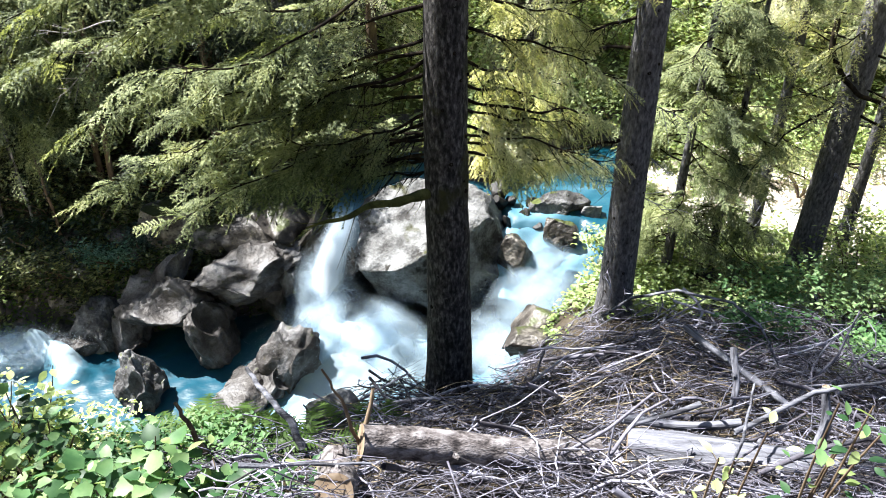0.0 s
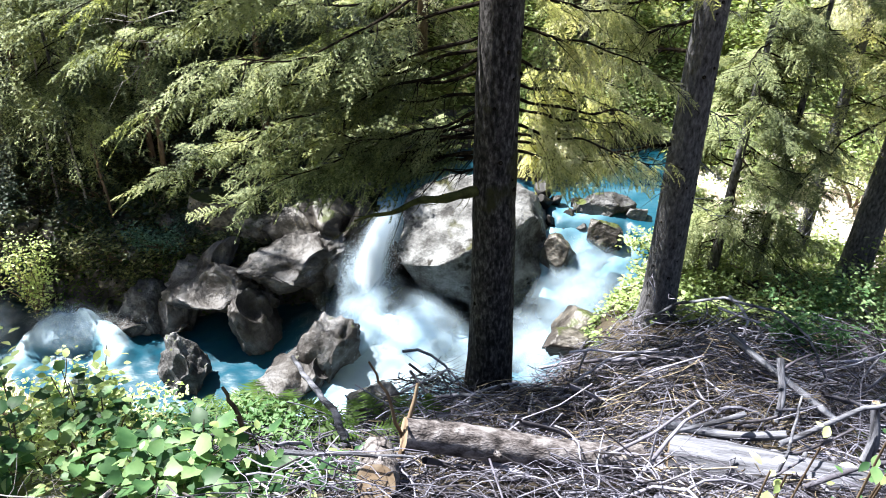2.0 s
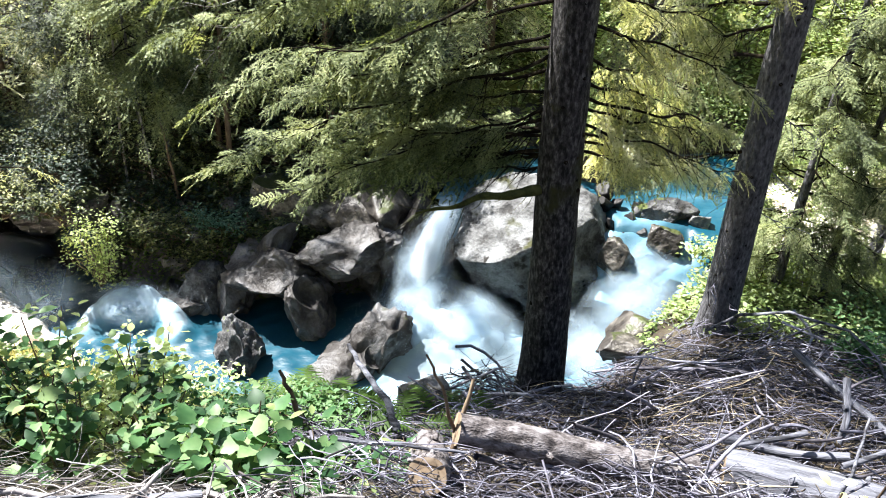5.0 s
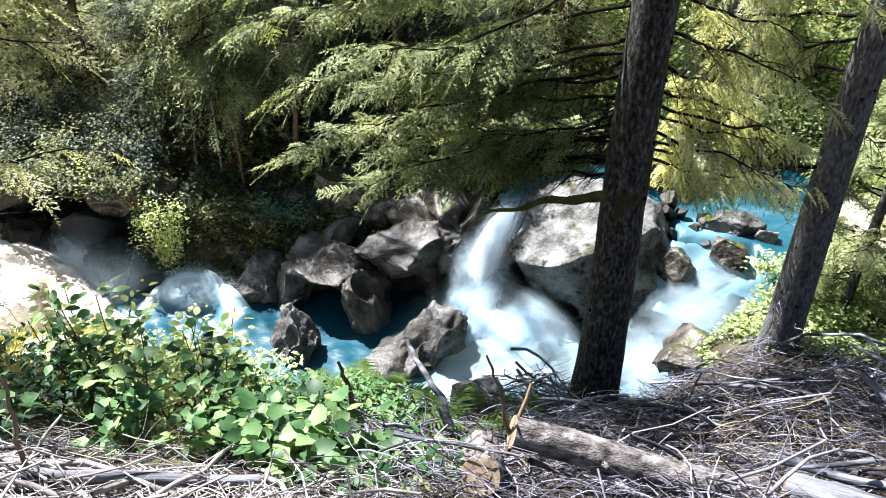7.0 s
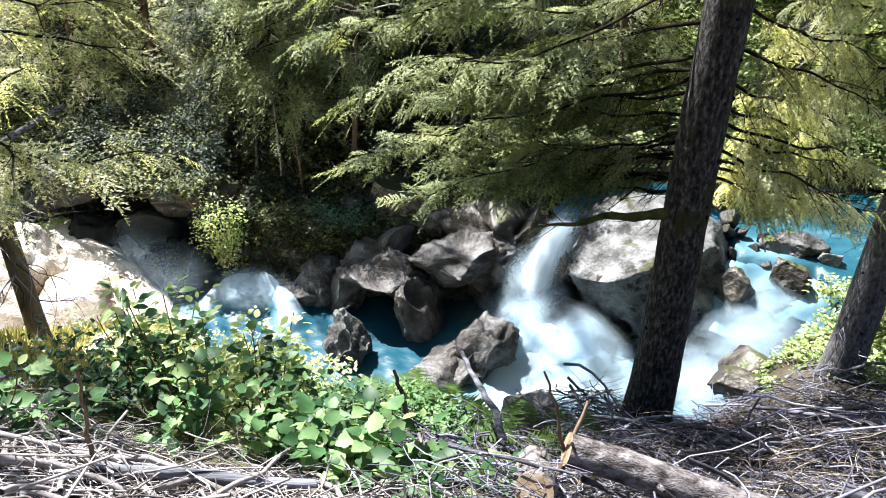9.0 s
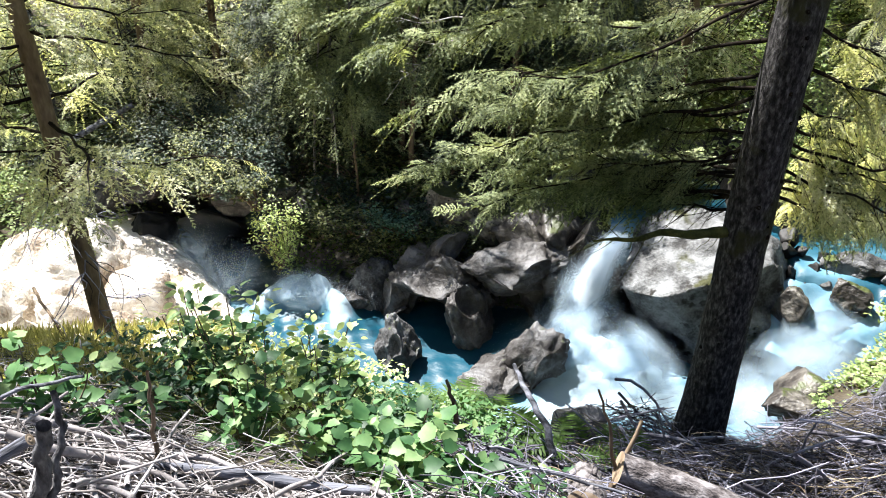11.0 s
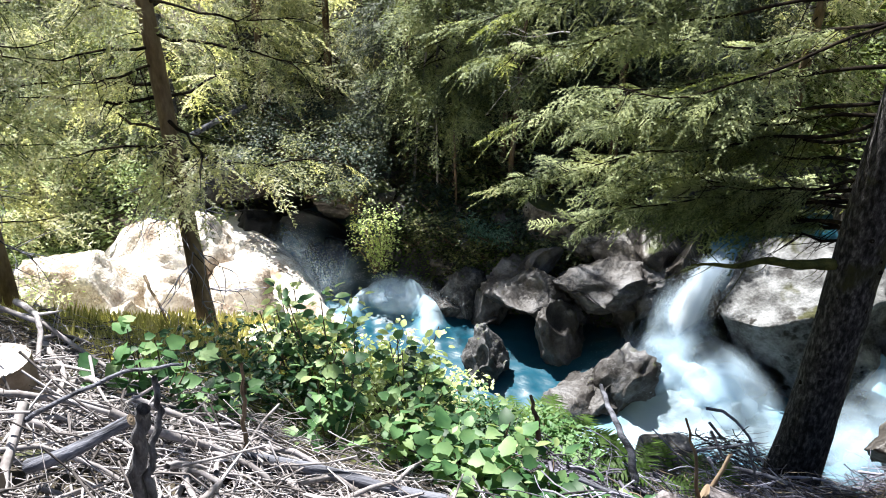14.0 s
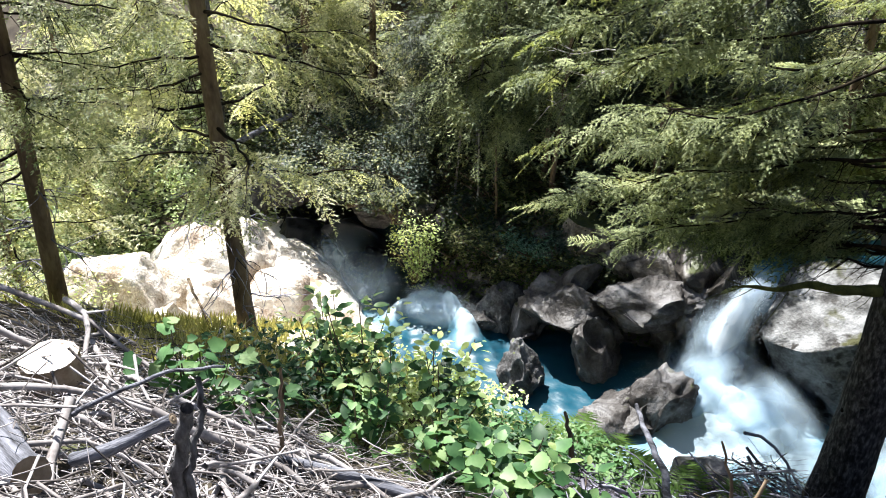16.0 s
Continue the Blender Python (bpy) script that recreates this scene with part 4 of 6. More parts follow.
def limb(r, start, d, length, droop, r0, foliage_from=0.35, n_sprays=10, size=0.8, pool=SPRAYS, steps=9, lift=0.0, twigs=0, hang=(-0.65, 0.05), sides=5):
    """A crooked limb with hanging dry twigs: tube and the sprays along it."""
    d = np.array(Vector(d).normalized())
    side = np.array([-d[1], d[0], 0])
    w = r.uniform(-0.13, 0.13)
    t = np.linspace(0, 1, steps)
    P = np.array(start) + np.outer(t * length, d) + np.outer(w * length * np.sin(t * 3) + 0.012 * length * np.sin(t * 17 + r.uniform(0, 6)), side)
    P[:, 2] += -droop * length * t ** 2 + lift * length * t + 0.03 * length * np.sin(t * r.uniform(5, 9) + r.uniform(0, 6)) * t ** 0.5 + 0.008 * length * np.sin(t * 21 + r.uniform(0, 6))
    rad = r0 * (1 - 0.85 * t) * (1 + 0.12 * np.sin(t * 40 + r.uniform(0, 6)))
    wood = [tube(P, rad, sides)]

    def on_limb(q):
        return np.array([np.interp(q, t, P[:, c]) for c in range(3)])

    for k in range(twigs):
        q = r.uniform(0.12, 0.95)
        sg = r.choice([-1, 1])
        u = d * r.uniform(0.2, 1.0) + side * sg * r.uniform(0.1, 1.0) + np.array([0, 0, r.uniform(-1.3, 0.25)])
        u = u / np.linalg.norm(u) * r.uniform(0.12, 0.5)
        tt = np.linspace(0, 1, 5)
        Q = on_limb(q) + np.outer(tt, u) + np.outer(np.sin(tt * r.uniform(2, 5)) * 0.05, side) + np.outer(tt ** 2, [0, 0, -0.1 * r.random()])
        wood.append(tube(Q, 0.0055 * (1 - 0.75 * tt), 3))
    sp = []
    for k in range(n_sprays):
        q = min(0.99, foliage_from + (1 - foliage_from) * (k + r.uniform(0, 0.8)) / n_sprays)
        sg = 1 if k % 2 else -1
        a = sg * r.uniform(0.3, 1.15) if k < n_sprays - 1 else 0
        dd = d * math.cos(a) + side * math.sin(a) + np.array([0, 0, r.uniform(*hang)])
        m = frame_from(on_limb(q), dd, r.uniform(-0.6, 0.6), size * r.uniform(0.6, 1.15) * (1.15 - 0.45 * q))
        sp.append(place(pool[r.integers(len(pool))], m))
    return join(wood), sp


def conifer(label, base, height, r0, r, crown_from=2.0, dense_to=5.0, branch=2.0, n=50, needle="needle", size=0.8, per=7, pool=COARSE,
            lean=(0, 0), name="spruce", dead=6, bark="bark", sides=14, droop=-0.08, top=10, near=False, lift=-0.28, hang=(-0.65, 0.05)):
    """A conifer: trunk, dead lower snags, dense lower limbs and a sparser narrow top."""
    root = thing(name, label, "tree", base, group="trees on the banks")
    t = np.linspace(0, 1, 40)
    z = t * height
    P = np.stack([lean[0] * z + 0.02 * np.sin(z * 0.7 + base[0]), lean[1] * z, z - 0.25], 1)
    rad = r0 * (1 - 0.82 * t) + r0 * 0.35 * np.exp(-z / 0.3)
    v, q = tube(P, rad, sides)
    v = v + (0.03 * r0) * np.stack([fuzz(v[:, 2] * 5, v[:, 0] * 20), fuzz(v[:, 2] * 5 + 9, v[:, 1] * 20), 0 * v[:, 0]], 1)
    part("trunk", mesh_of("trunk", v, q, M[bark], True), root, "grey-brown bark with knots")
    woods, needles = [], []
    hs = [crown_from + (dense_to - crown_from) * (k + r.uniform(0, 1)) / n for k in range(n)]
    hs += [dense_to + (height * 0.96 - dense_to) * (k + r.uniform(0, 1)) / max(top, 1) for k in range(top)]
    for h in hs:
        a = r.uniform(0, 2 * math.pi)
        L = branch * (0.3 + 0.7 * (1 - h / height)) * r.uniform(0.55, 1.15)
        s = (lean[0] * h, lean[1] * h, h - 0.25)
        w, sp = limb(r, s, (math.cos(a), math.sin(a), r.uniform(-0.15, 0.15)), L, droop, 0.007 + 0.007 * L, 0.2, per, size, pool, lift=lift * r.uniform(0.5, 1.4), twigs=5 if near else 0, hang=hang, sides=5 if near else 4)
        if near:
            b = part("limb", mesh_of("limb", *w, M["bark_dark"], True), root)
            part("foliage", mesh_of("foliage", *join(sp), M[needle]), b, "hanging needle sprays")
        else:
            woods.append(w)
            needles += sp
    for k in range(dead):
        h = r.uniform(0.5, max(crown_from, 1.2))
        a = r.uniform(0, 2 * math.pi)
        w, _ = limb(r, (lean[0] * h, lean[1] * h, h - 0.25), (math.cos(a), math.sin(a), r.uniform(-0.3, 0.2)), r.uniform(0.2, 0.9), 0.1, 0.009, 0, 0, twigs=4 if near else 1)
        if near:
            part("dead_snag", mesh_of("dead_snag", *w, M["twig"], True), root)
        else:
            woods.append(w)
    if woods:
        tagged(part("branchwork", mesh_of("branchwork", *join(woods), M["bark_dark"], True), root, "thin brown limbs"), kind="stuff")
    if needles:
        tagged(part("crown", mesh_of("crown", *join(needles), M[needle]), root, "hanging green needle sprays"), kind="stuff")
    return root


# ---- spruce trees on the near bank ----
r1 = np.random.default_rng(101)
big = thing("spruce", "tall spruce with a thick grey trunk at the river's edge", "tree", (0.12, 6.44, gz(0.12, 6.44)), group="trees on the banks")
base_z = gz(0.12, 6.44)
zt = np.linspace(0, 16, 90)
P = np.stack([-0.012 * zt + 0.015 * np.sin(zt * 1.3), 0 * zt, zt - 0.3], 1)
v, q = tube(P, 0.225 - 0.010 * zt + 0.09 * np.exp(-zt / 0.55), 24)
v[:, :2] += 0.008 * np.stack([fuzz(v[:, 2] * 6, v[:, 0] * 30), fuzz(v[:, 2] * 6 + 5, v[:, 1] * 30)], 1)
part("trunk", mesh_of("trunk", v, q, M["bark_mossy_shaded"], True), big, "grey-brown bark with small knots and dark moss, darkened for shade")


def limb_part(root, name, start, d, length, droop, r0, ff, ns, size, label, bark="bark_dark", needle="needle", pool=SPRAYS, lift=0.0, twigs=16, hang=(-0.5, 0.1)):
    w, sp = limb(r1, start, d, length, droop, r0, ff, ns, size, pool, 22, lift, twigs, hang, 7)
    b = part(name, mesh_of(name, *w, M[bark], True), root, label)
    if sp:
        v, f = join(sp)
        part("foliage", mesh_of("foliage", v, f, M[needle]), b, "hanging spruce sprays")
    return b


def hz(z):
    return z - base_z - 0.0


# start height, direction, length, rise at the start, curl, sprays, their size, first spray
limbs = [(-3.25, -1, -0.25, 1.3, -0.05, 0.14, 2, 0.2, 0.8), (-3.12, -1, 0.0, 0.8, 0.0, 0.16, 2, 0.2, 0.75), (-2.8, -1, 0.3, 1.7, -0.15, -0.05, 7, 0.4, 0.5),
         (-2.5, -1, -0.1, 1.5, -0.42, -0.1, 6, 0.35, 0.5), (-2.35, -1, 0.35, 2.0, -0.3, -0.06, 10, 0.45, 0.45), (-1.95, -1, 0.0, 2.5, -0.42, -0.12, 14, 0.5, 0.42),
         (-1.55, -1, -0.3, 2.9, -0.42, -0.12, 16, 0.55, 0.4), (-1.25, -1, 0.25, 3.0, -0.44, -0.14, 16, 0.55, 0.4), (-0.9, -1, -0.1, 3.3, -0.42, -0.1, 18, 0.55, 0.38),
         (-0.65, -1, -0.42, 3.3, -0.38, -0.1, 18, 0.6, 0.4), (-0.4, -1, 0.15, 3.4, -0.42, -0.12, 18, 0.6, 0.4), (-0.1, -1, -0.2, 3.5, -0.38, -0.1, 18, 0.6, 0.4),
         (0.2, -1, 0.3, 3.4, -0.4, -0.1, 16, 0.6, 0.4), (0.25, -1, -0.5, 3.3, -0.33, -0.08, 14, 0.6, 0.45), (-0.9, -0.6, 0.8, 2.4, -0.35, -0.1, 10, 0.5, 0.4),
         (-1.15, -1, -0.62, 2.5, -0.4, -0.1, 10, 0.5, 0.5),
         (-2.9, -1, 0.2, 2.2, -0.32, -0.05, 14, 0.5, 0.36), (-2.7, -1, -0.1, 2.5, -0.4, -0.08, 15, 0.52, 0.4), (-2.95, -1, 0.5, 2.1, -0.32, 0.0, 12, 0.5, 0.32), (-2.6, -1, 0.35, 2.6, -0.45, -0.08, 15, 0.55, 0.4),
         (-3.0, -1, 0.6, 1.6, -0.25, 0.05, 8, 0.4, 0.4), (-2.75, -1, 0.75, 1.8, -0.3, 0.0, 9, 0.4, 0.35), (-2.2, -1, 0.15, 2.7, -0.42, -0.05, 14, 0.55, 0.42), (-2.0, -1, -0.25, 2.9, -0.45, -0.06, 15, 0.55, 0.45), (-1.8, -1, 0.45, 2.9, -0.5, -0.08, 14, 0.55, 0.4)]
for z, dx, dy, L, up, dr, ns, sz, ff in limbs:
    mossy = z < -3.2
    limb_part(big, "limb", (-0.02, 0, hz(z)), (dx, dy, 0.02), L, dr, 0.06 if mossy else 0.018, ff if mossy or z > -1.2 else ff * 0.5, ns if mossy else int(ns * (1.7 if z > -1.2 else 2.3)), sz * 1.12,
              "mossy bent limb" if mossy else "dark bare limb with sprays towards its end", "moss" if mossy else "bark_dark", lift=up, twigs=10 if mossy else 20, hang=(-0.6, 0.15))
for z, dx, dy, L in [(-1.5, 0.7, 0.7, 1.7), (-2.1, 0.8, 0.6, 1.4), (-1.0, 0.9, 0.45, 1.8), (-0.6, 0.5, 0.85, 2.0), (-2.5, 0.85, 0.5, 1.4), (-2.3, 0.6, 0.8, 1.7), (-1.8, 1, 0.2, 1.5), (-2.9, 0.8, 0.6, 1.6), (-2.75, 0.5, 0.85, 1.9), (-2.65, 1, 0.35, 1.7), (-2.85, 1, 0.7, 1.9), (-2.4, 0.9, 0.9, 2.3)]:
    limb_part(big, "limb", (0.02, 0, hz(z)), (dx, dy, 0.0), L, -0.05, 0.016, 0.12, 22, 0.5, "dark limb with hanging sprays in backlit yellow-green", "bark_dark", "needle_sunlit",
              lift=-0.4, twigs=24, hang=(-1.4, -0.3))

# unseen upper crown, added to shade the branch pile
rc = np.random.default_rng(404)
for k in range(22):
    a, z = rc.uniform(0, 2 * math.pi), 1.5 + 3.8 * (k + rc.random()) / 22
    limb_part(big, "limb", (0, 0, hz(z)), (math.cos(a), math.sin(a), 0.0), rc.uniform(1.9, 2.9), -0.06, 0.022, 0.25, 16, 0.7, "unseen upper-crown limb added to shade the pile", pool=MID, lift=-0.25, twigs=4, hang=(-0.8, 0.0))

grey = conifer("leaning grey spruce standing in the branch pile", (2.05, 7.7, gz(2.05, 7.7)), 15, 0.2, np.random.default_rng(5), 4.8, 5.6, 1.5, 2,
        "needle_sunlit", 0.6, 8, SPRAYS, (0.006, 0), dead=16, sides=20, near=True, top=2)
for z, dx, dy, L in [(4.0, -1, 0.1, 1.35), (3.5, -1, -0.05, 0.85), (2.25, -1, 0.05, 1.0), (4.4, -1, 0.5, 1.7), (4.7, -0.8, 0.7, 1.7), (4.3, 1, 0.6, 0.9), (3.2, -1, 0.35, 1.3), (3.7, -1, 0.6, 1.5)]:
    limb_part(grey, "limb", (-0.1, 0, z), (dx, dy, 0.02), L, -0.03, 0.02, 0.4, 12, 0.46, "dark drooping limb", "bark_dark", "needle_sunlit",
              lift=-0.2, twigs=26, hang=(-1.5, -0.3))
KNOT = mesh_of("knot", *tube(np.array([(0, 0, 0), (0.6, 0, 0), (1.0, 0, 0.05)]), [1.0, 0.85, 0.25], 7), M["bark_dark"], True)


def knots(root, n, low, high, rad, lean, seed):
    r = np.random.default_rng(seed)
    for k in range(n):
        z = low + (high - low) * (k + r.random()) / n
        a = r.uniform(-2.9, -0.2)
        R = float(rad(z))
        c = np.array([lean * z + R * 0.93 * math.cos(a), R * 0.93 * math.sin(a), z - 0.25])
        part("knot", KNOT, root, local=frame_from(c, (math.cos(a), math.sin(a), 0.2), 0, r.uniform(0.012, 0.024)))


for k, (a, b) in enumerate([((-2.99, 5.9, -2.29), (-2.58, 6.22, -1.92)), ((-3.05, 6.0, -1.78), (-2.5, 6.2, -1.75)), ((-3.02, 6.05, -1.98), (-2.45, 6.15, -1.9))]):
    rt = np.random.default_rng(90 + k)
    a, b = np.array(b) - np.array((0.12, 6.44, base_z)), np.array(a) - np.array((0.12, 6.44, base_z))
    tt = np.linspace(0, 1, 9)
    Pk = a + np.outer(tt, b - a) + np.outer(np.sin(tt * 7 + k) * 0.025, [0.3, 0.2, 1])
    pcs = [tube(Pk, 0.006 * (1 - 0.7 * tt), 4)]
    for j in range(6):
        f = rt.uniform(0.3, 0.95)
        c = a + (b - a) * f
        e = c + (b - a) * 0.25 + rt.normal(0, 0.07, 3)
        pcs.append(tube(np.linspace(c, e, 4), [0.003, 0.0025, 0.002, 0.001], 3))
    part("dead_twig", mesh_of("dead_twig", *join(pcs), M["driftwood"], True), big, "bare whitish twig at a limb's end")
knots(grey, 46, 0.4, 5.2, lambda z: 0.2 * (1 - 0.82 * z / 15), 0.006, 71)
knots(big, 40, 0.9, 5.0, lambda z: 0.225 - 0.01 * z, -0.012, 72)
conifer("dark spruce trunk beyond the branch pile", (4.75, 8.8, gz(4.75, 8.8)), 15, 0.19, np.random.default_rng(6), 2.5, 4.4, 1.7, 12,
        "needle_sunlit", 0.65, 9, MID, (0.012, 0), dead=10, near=True, top=2)
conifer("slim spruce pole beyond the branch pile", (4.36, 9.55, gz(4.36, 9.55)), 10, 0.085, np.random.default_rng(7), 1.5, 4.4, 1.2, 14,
        "needle_sunlit", 0.55, 9, MID, (0.0, 0), dead=8, near=True, top=2)
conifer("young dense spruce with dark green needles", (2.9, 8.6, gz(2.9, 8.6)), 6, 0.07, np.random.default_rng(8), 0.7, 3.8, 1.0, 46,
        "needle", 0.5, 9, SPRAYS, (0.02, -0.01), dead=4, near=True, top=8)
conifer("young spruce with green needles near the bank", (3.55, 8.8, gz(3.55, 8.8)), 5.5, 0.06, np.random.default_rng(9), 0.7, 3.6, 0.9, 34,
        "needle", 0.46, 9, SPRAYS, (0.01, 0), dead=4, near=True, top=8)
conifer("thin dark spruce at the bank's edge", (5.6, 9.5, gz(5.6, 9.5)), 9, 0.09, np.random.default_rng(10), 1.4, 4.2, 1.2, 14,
        "needle_sunlit", 0.7, 6, COARSE, dead=6, near=True, top=6)
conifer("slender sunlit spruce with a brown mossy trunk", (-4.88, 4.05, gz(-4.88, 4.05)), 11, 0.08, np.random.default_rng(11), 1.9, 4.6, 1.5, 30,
        "needle_sunlit", 0.55, 8, MID, (-0.03, 0), bark="bark_light", dead=16, near=True, top=2, lift=-0.12)
conifer("slender spruce among sunlit boulders", (-6.18, 3.1, gz(-6.18, 3.1)), 11, 0.08, np.random.default_rng(12), 1.9, 4.3, 1.4, 30,
        "needle", 0.5, 8, MID, (0.045, 0), bark="bark_light", dead=12, near=True, top=2, lift=-0.2)
conifer("thin spruce on the grassy slope", (-8.4, 3.9, gz(-8.4, 3.9)), 8, 0.07, np.random.default_rng(13), 1.3, 3.6, 1.5, 26,
        "needle_sunlit", 0.7, 6, COARSE, (0, 0), bark="bark_light", dead=8, top=2)

# ---- forest on the far bank ----
rf = np.random.default_rng(33)
spots = [(-5.6, 12.0, 0.07, "needle"), (-6.3, 11.5, 0.07, "needle"), (-9.62, 12.4, 0.12, "needle_sunlit"), (-6.75, 11.6, 0.05, "needle"), (-5.8, 12.9, 0.14, "needle_shaded"), (-9.2, 13.6, 0.16, "needle"), (-7.6, 12.0, 0.1, "needle_shaded"),
         (-4.9, 12.8, 0.1, "needle_shaded"), (-3.7, 12.4, 0.09, "needle_shaded"), (-2.6, 13.0, 0.12, "needle_shaded"), (-11.0, 12.0, 0.14, "needle_sunlit"), (-12.2, 10.6, 0.13, "needle"),
         (-13.2, 13.0, 0.15, "needle"), (-8.2, 14.6, 0.16, "needle_shaded"), (-5.6, 15.0, 0.15, "needle_shaded"), (-6.6, 13.6, 0.12, "needle_shaded"), (-4.2, 14.2, 0.13, "needle_shaded"),
         (-2.9, 15.2, 0.15, "needle"), (-1.2, 14.4, 0.14, "needle_sunlit"), (1.8, 15.2, 0.15, "needle_sunlit"), 
         (0.2, 16.2, 0.15, "needle_sunlit"), (6.6, 15.0, 0.15, "needle_sunlit"), (8.4, 14.2, 0.14, "needle_sunlit"), (-10.5, 15.5, 0.16, "needle_sunlit"),
         (9.6, 11.8, 0.14, "needle_sunlit"), (-14.2, 9.6, 0.14, "needle"), (-14.8, 6.4, 0.12, "needle_sunlit"), (-15.0, 11.6, 0.14, "needle"), (-12.6, 7.6, 0.12, "needle_sunlit"),
         (-7.2, 16.2, 0.16, "needle_shaded"), (-3.6, 16.8, 0.16, "needle_shaded"), (-11.8, 17.0, 0.16, "needle_shaded"), 
         (5.8, 17.2, 0.16, "needle_sunlit"), (-1.0, 17.4, 0.16, "needle"), (-9.0, 17.4, 0.16, "needle_shaded"), (-14.5, 15.0, 0.16, "needle_sunlit")]
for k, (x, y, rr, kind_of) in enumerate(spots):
    # unseen tops: tall ones added to shade the pool, low ones spare the falls
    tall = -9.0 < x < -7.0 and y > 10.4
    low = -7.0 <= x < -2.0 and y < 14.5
    conifer("spruce in the dense shaded forest across the river" if kind_of == "needle_shaded" else "sunlit spruce in the forest across the river",
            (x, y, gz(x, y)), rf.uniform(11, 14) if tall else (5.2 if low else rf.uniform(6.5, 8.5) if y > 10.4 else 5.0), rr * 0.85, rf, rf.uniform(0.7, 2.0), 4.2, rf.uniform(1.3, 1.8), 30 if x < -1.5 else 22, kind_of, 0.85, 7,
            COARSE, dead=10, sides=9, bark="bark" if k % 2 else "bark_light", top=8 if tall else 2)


# ---- leaves ----
def leaf_shape(lobes=True):
    """A folded leaf of about unit length along +x."""
    out = [(0.0, 0.0), (0.0, 0.16), (-0.04, 0.3), (0.12, 0.37), (0.24, 0.37), (0.36, 0.46), (0.5, 0.4), (0.58, 0.31), (0.72, 0.27), (0.86, 0.14), (1.0, 0.0)] if lobes else \
        [(0.0, 0.0), (0.15, 0.17), (0.4, 0.27), (0.65, 0.22), (0.85, 0.1), (1.0, 0.0)]
    V = [(x, 0, 0.04 * math.sin(3 * x)) for x, y in out]
    Lf = [(x, y, 0.22 * y + 0.04 * math.sin(3 * x)) for x, y in out[1:-1]]
    Rt = [(x, -y, 0.22 * y + 0.04 * math.sin(3 * x)) for x, y in out[1:-1]]
    V = V + Lf + Rt
    n, m = len(out), len(out) - 2
    F = []
    for s in (0, 1):
        o = n + s * m
        edge = [0] + [o + i for i in range(m)] + [n - 1]
        for i in range(len(edge) - 1):
            tri = [(edge[i], edge[i + 1], i + 1)] if i + 1 < n - 1 else []
            if i > 0:
                tri.append((i, edge[i], i + 1))
            F += [t if s else t[::-1] for t in tri if len(set(t)) == 3]
    return np.array(V, float), np.array(F)


LOBED, OVAL = leaf_shape(True), leaf_shape(False)


def leaf_cloud(r, n, centre, radii, size, shape=OVAL, lift=0.3):
    pieces = []
    for _ in range(n):
        p = r.normal(0, 0.5, 3)
        p = p / max(1, np.linalg.norm(p)) * np.array(radii) + np.array(centre)
        a = r.uniform(0, 2 * math.pi)
        m = frame_from(p, (math.cos(a), math.sin(a), r.uniform(-0.6, 0.3)), r.uniform(-0.6, 0.6), size * r.uniform(0.6, 1.3))
        pieces.append(place(shape, m))
    return join(pieces)


def shrub(label, at, radii, n, size, mat="leaf", shape=OVAL, seed=0, stems=5, name="shrub", lumps=7):
    r = np.random.default_rng(seed)
    root = thing(name, label, "shrub", at, group="shrubs")
    st = []
    pieces = []
    for k in range(lumps):
        c = r.uniform(-0.75, 0.75, 3) * np.array(radii)
        c[2] = abs(c[2]) * 1.1 + radii[2] * 0.35
        pieces.append(leaf_cloud(r, n // lumps, c, np.array(radii) * r.uniform(0.35, 0.6), size, shape))
        tt = np.linspace(0, 1, 6)
        st.append(tube(np.outer(tt, c) + 0.06 * np.sin(tt * 5)[:, None] * np.array([1, 0.5, 0]) - np.array([0, 0, 0.05]), 0.014 * (1 - 0.7 * tt) + 0.002, 5))
    for w in st:
        part("stem", mesh_of("stem", *w, M["bark_light"], True), root)
    tagged(part("leaves", mesh_of("leaves", *join(pieces), M[mat]), root), kind="stuff")
    return root


def on(x, y, dz=0.0):
    return (x, y, gz(x, y) + dz)


SMALL = (np.array([(0, 0, 0), (0.45, 0.27, 0.07), (1.0, 0, -0.05), (0.45, -0.27, 0.07), (0.5, 0, 0)]), np.array([(0, 4, 1), (1, 4, 2), (2, 4, 3), (3, 4, 0)]))
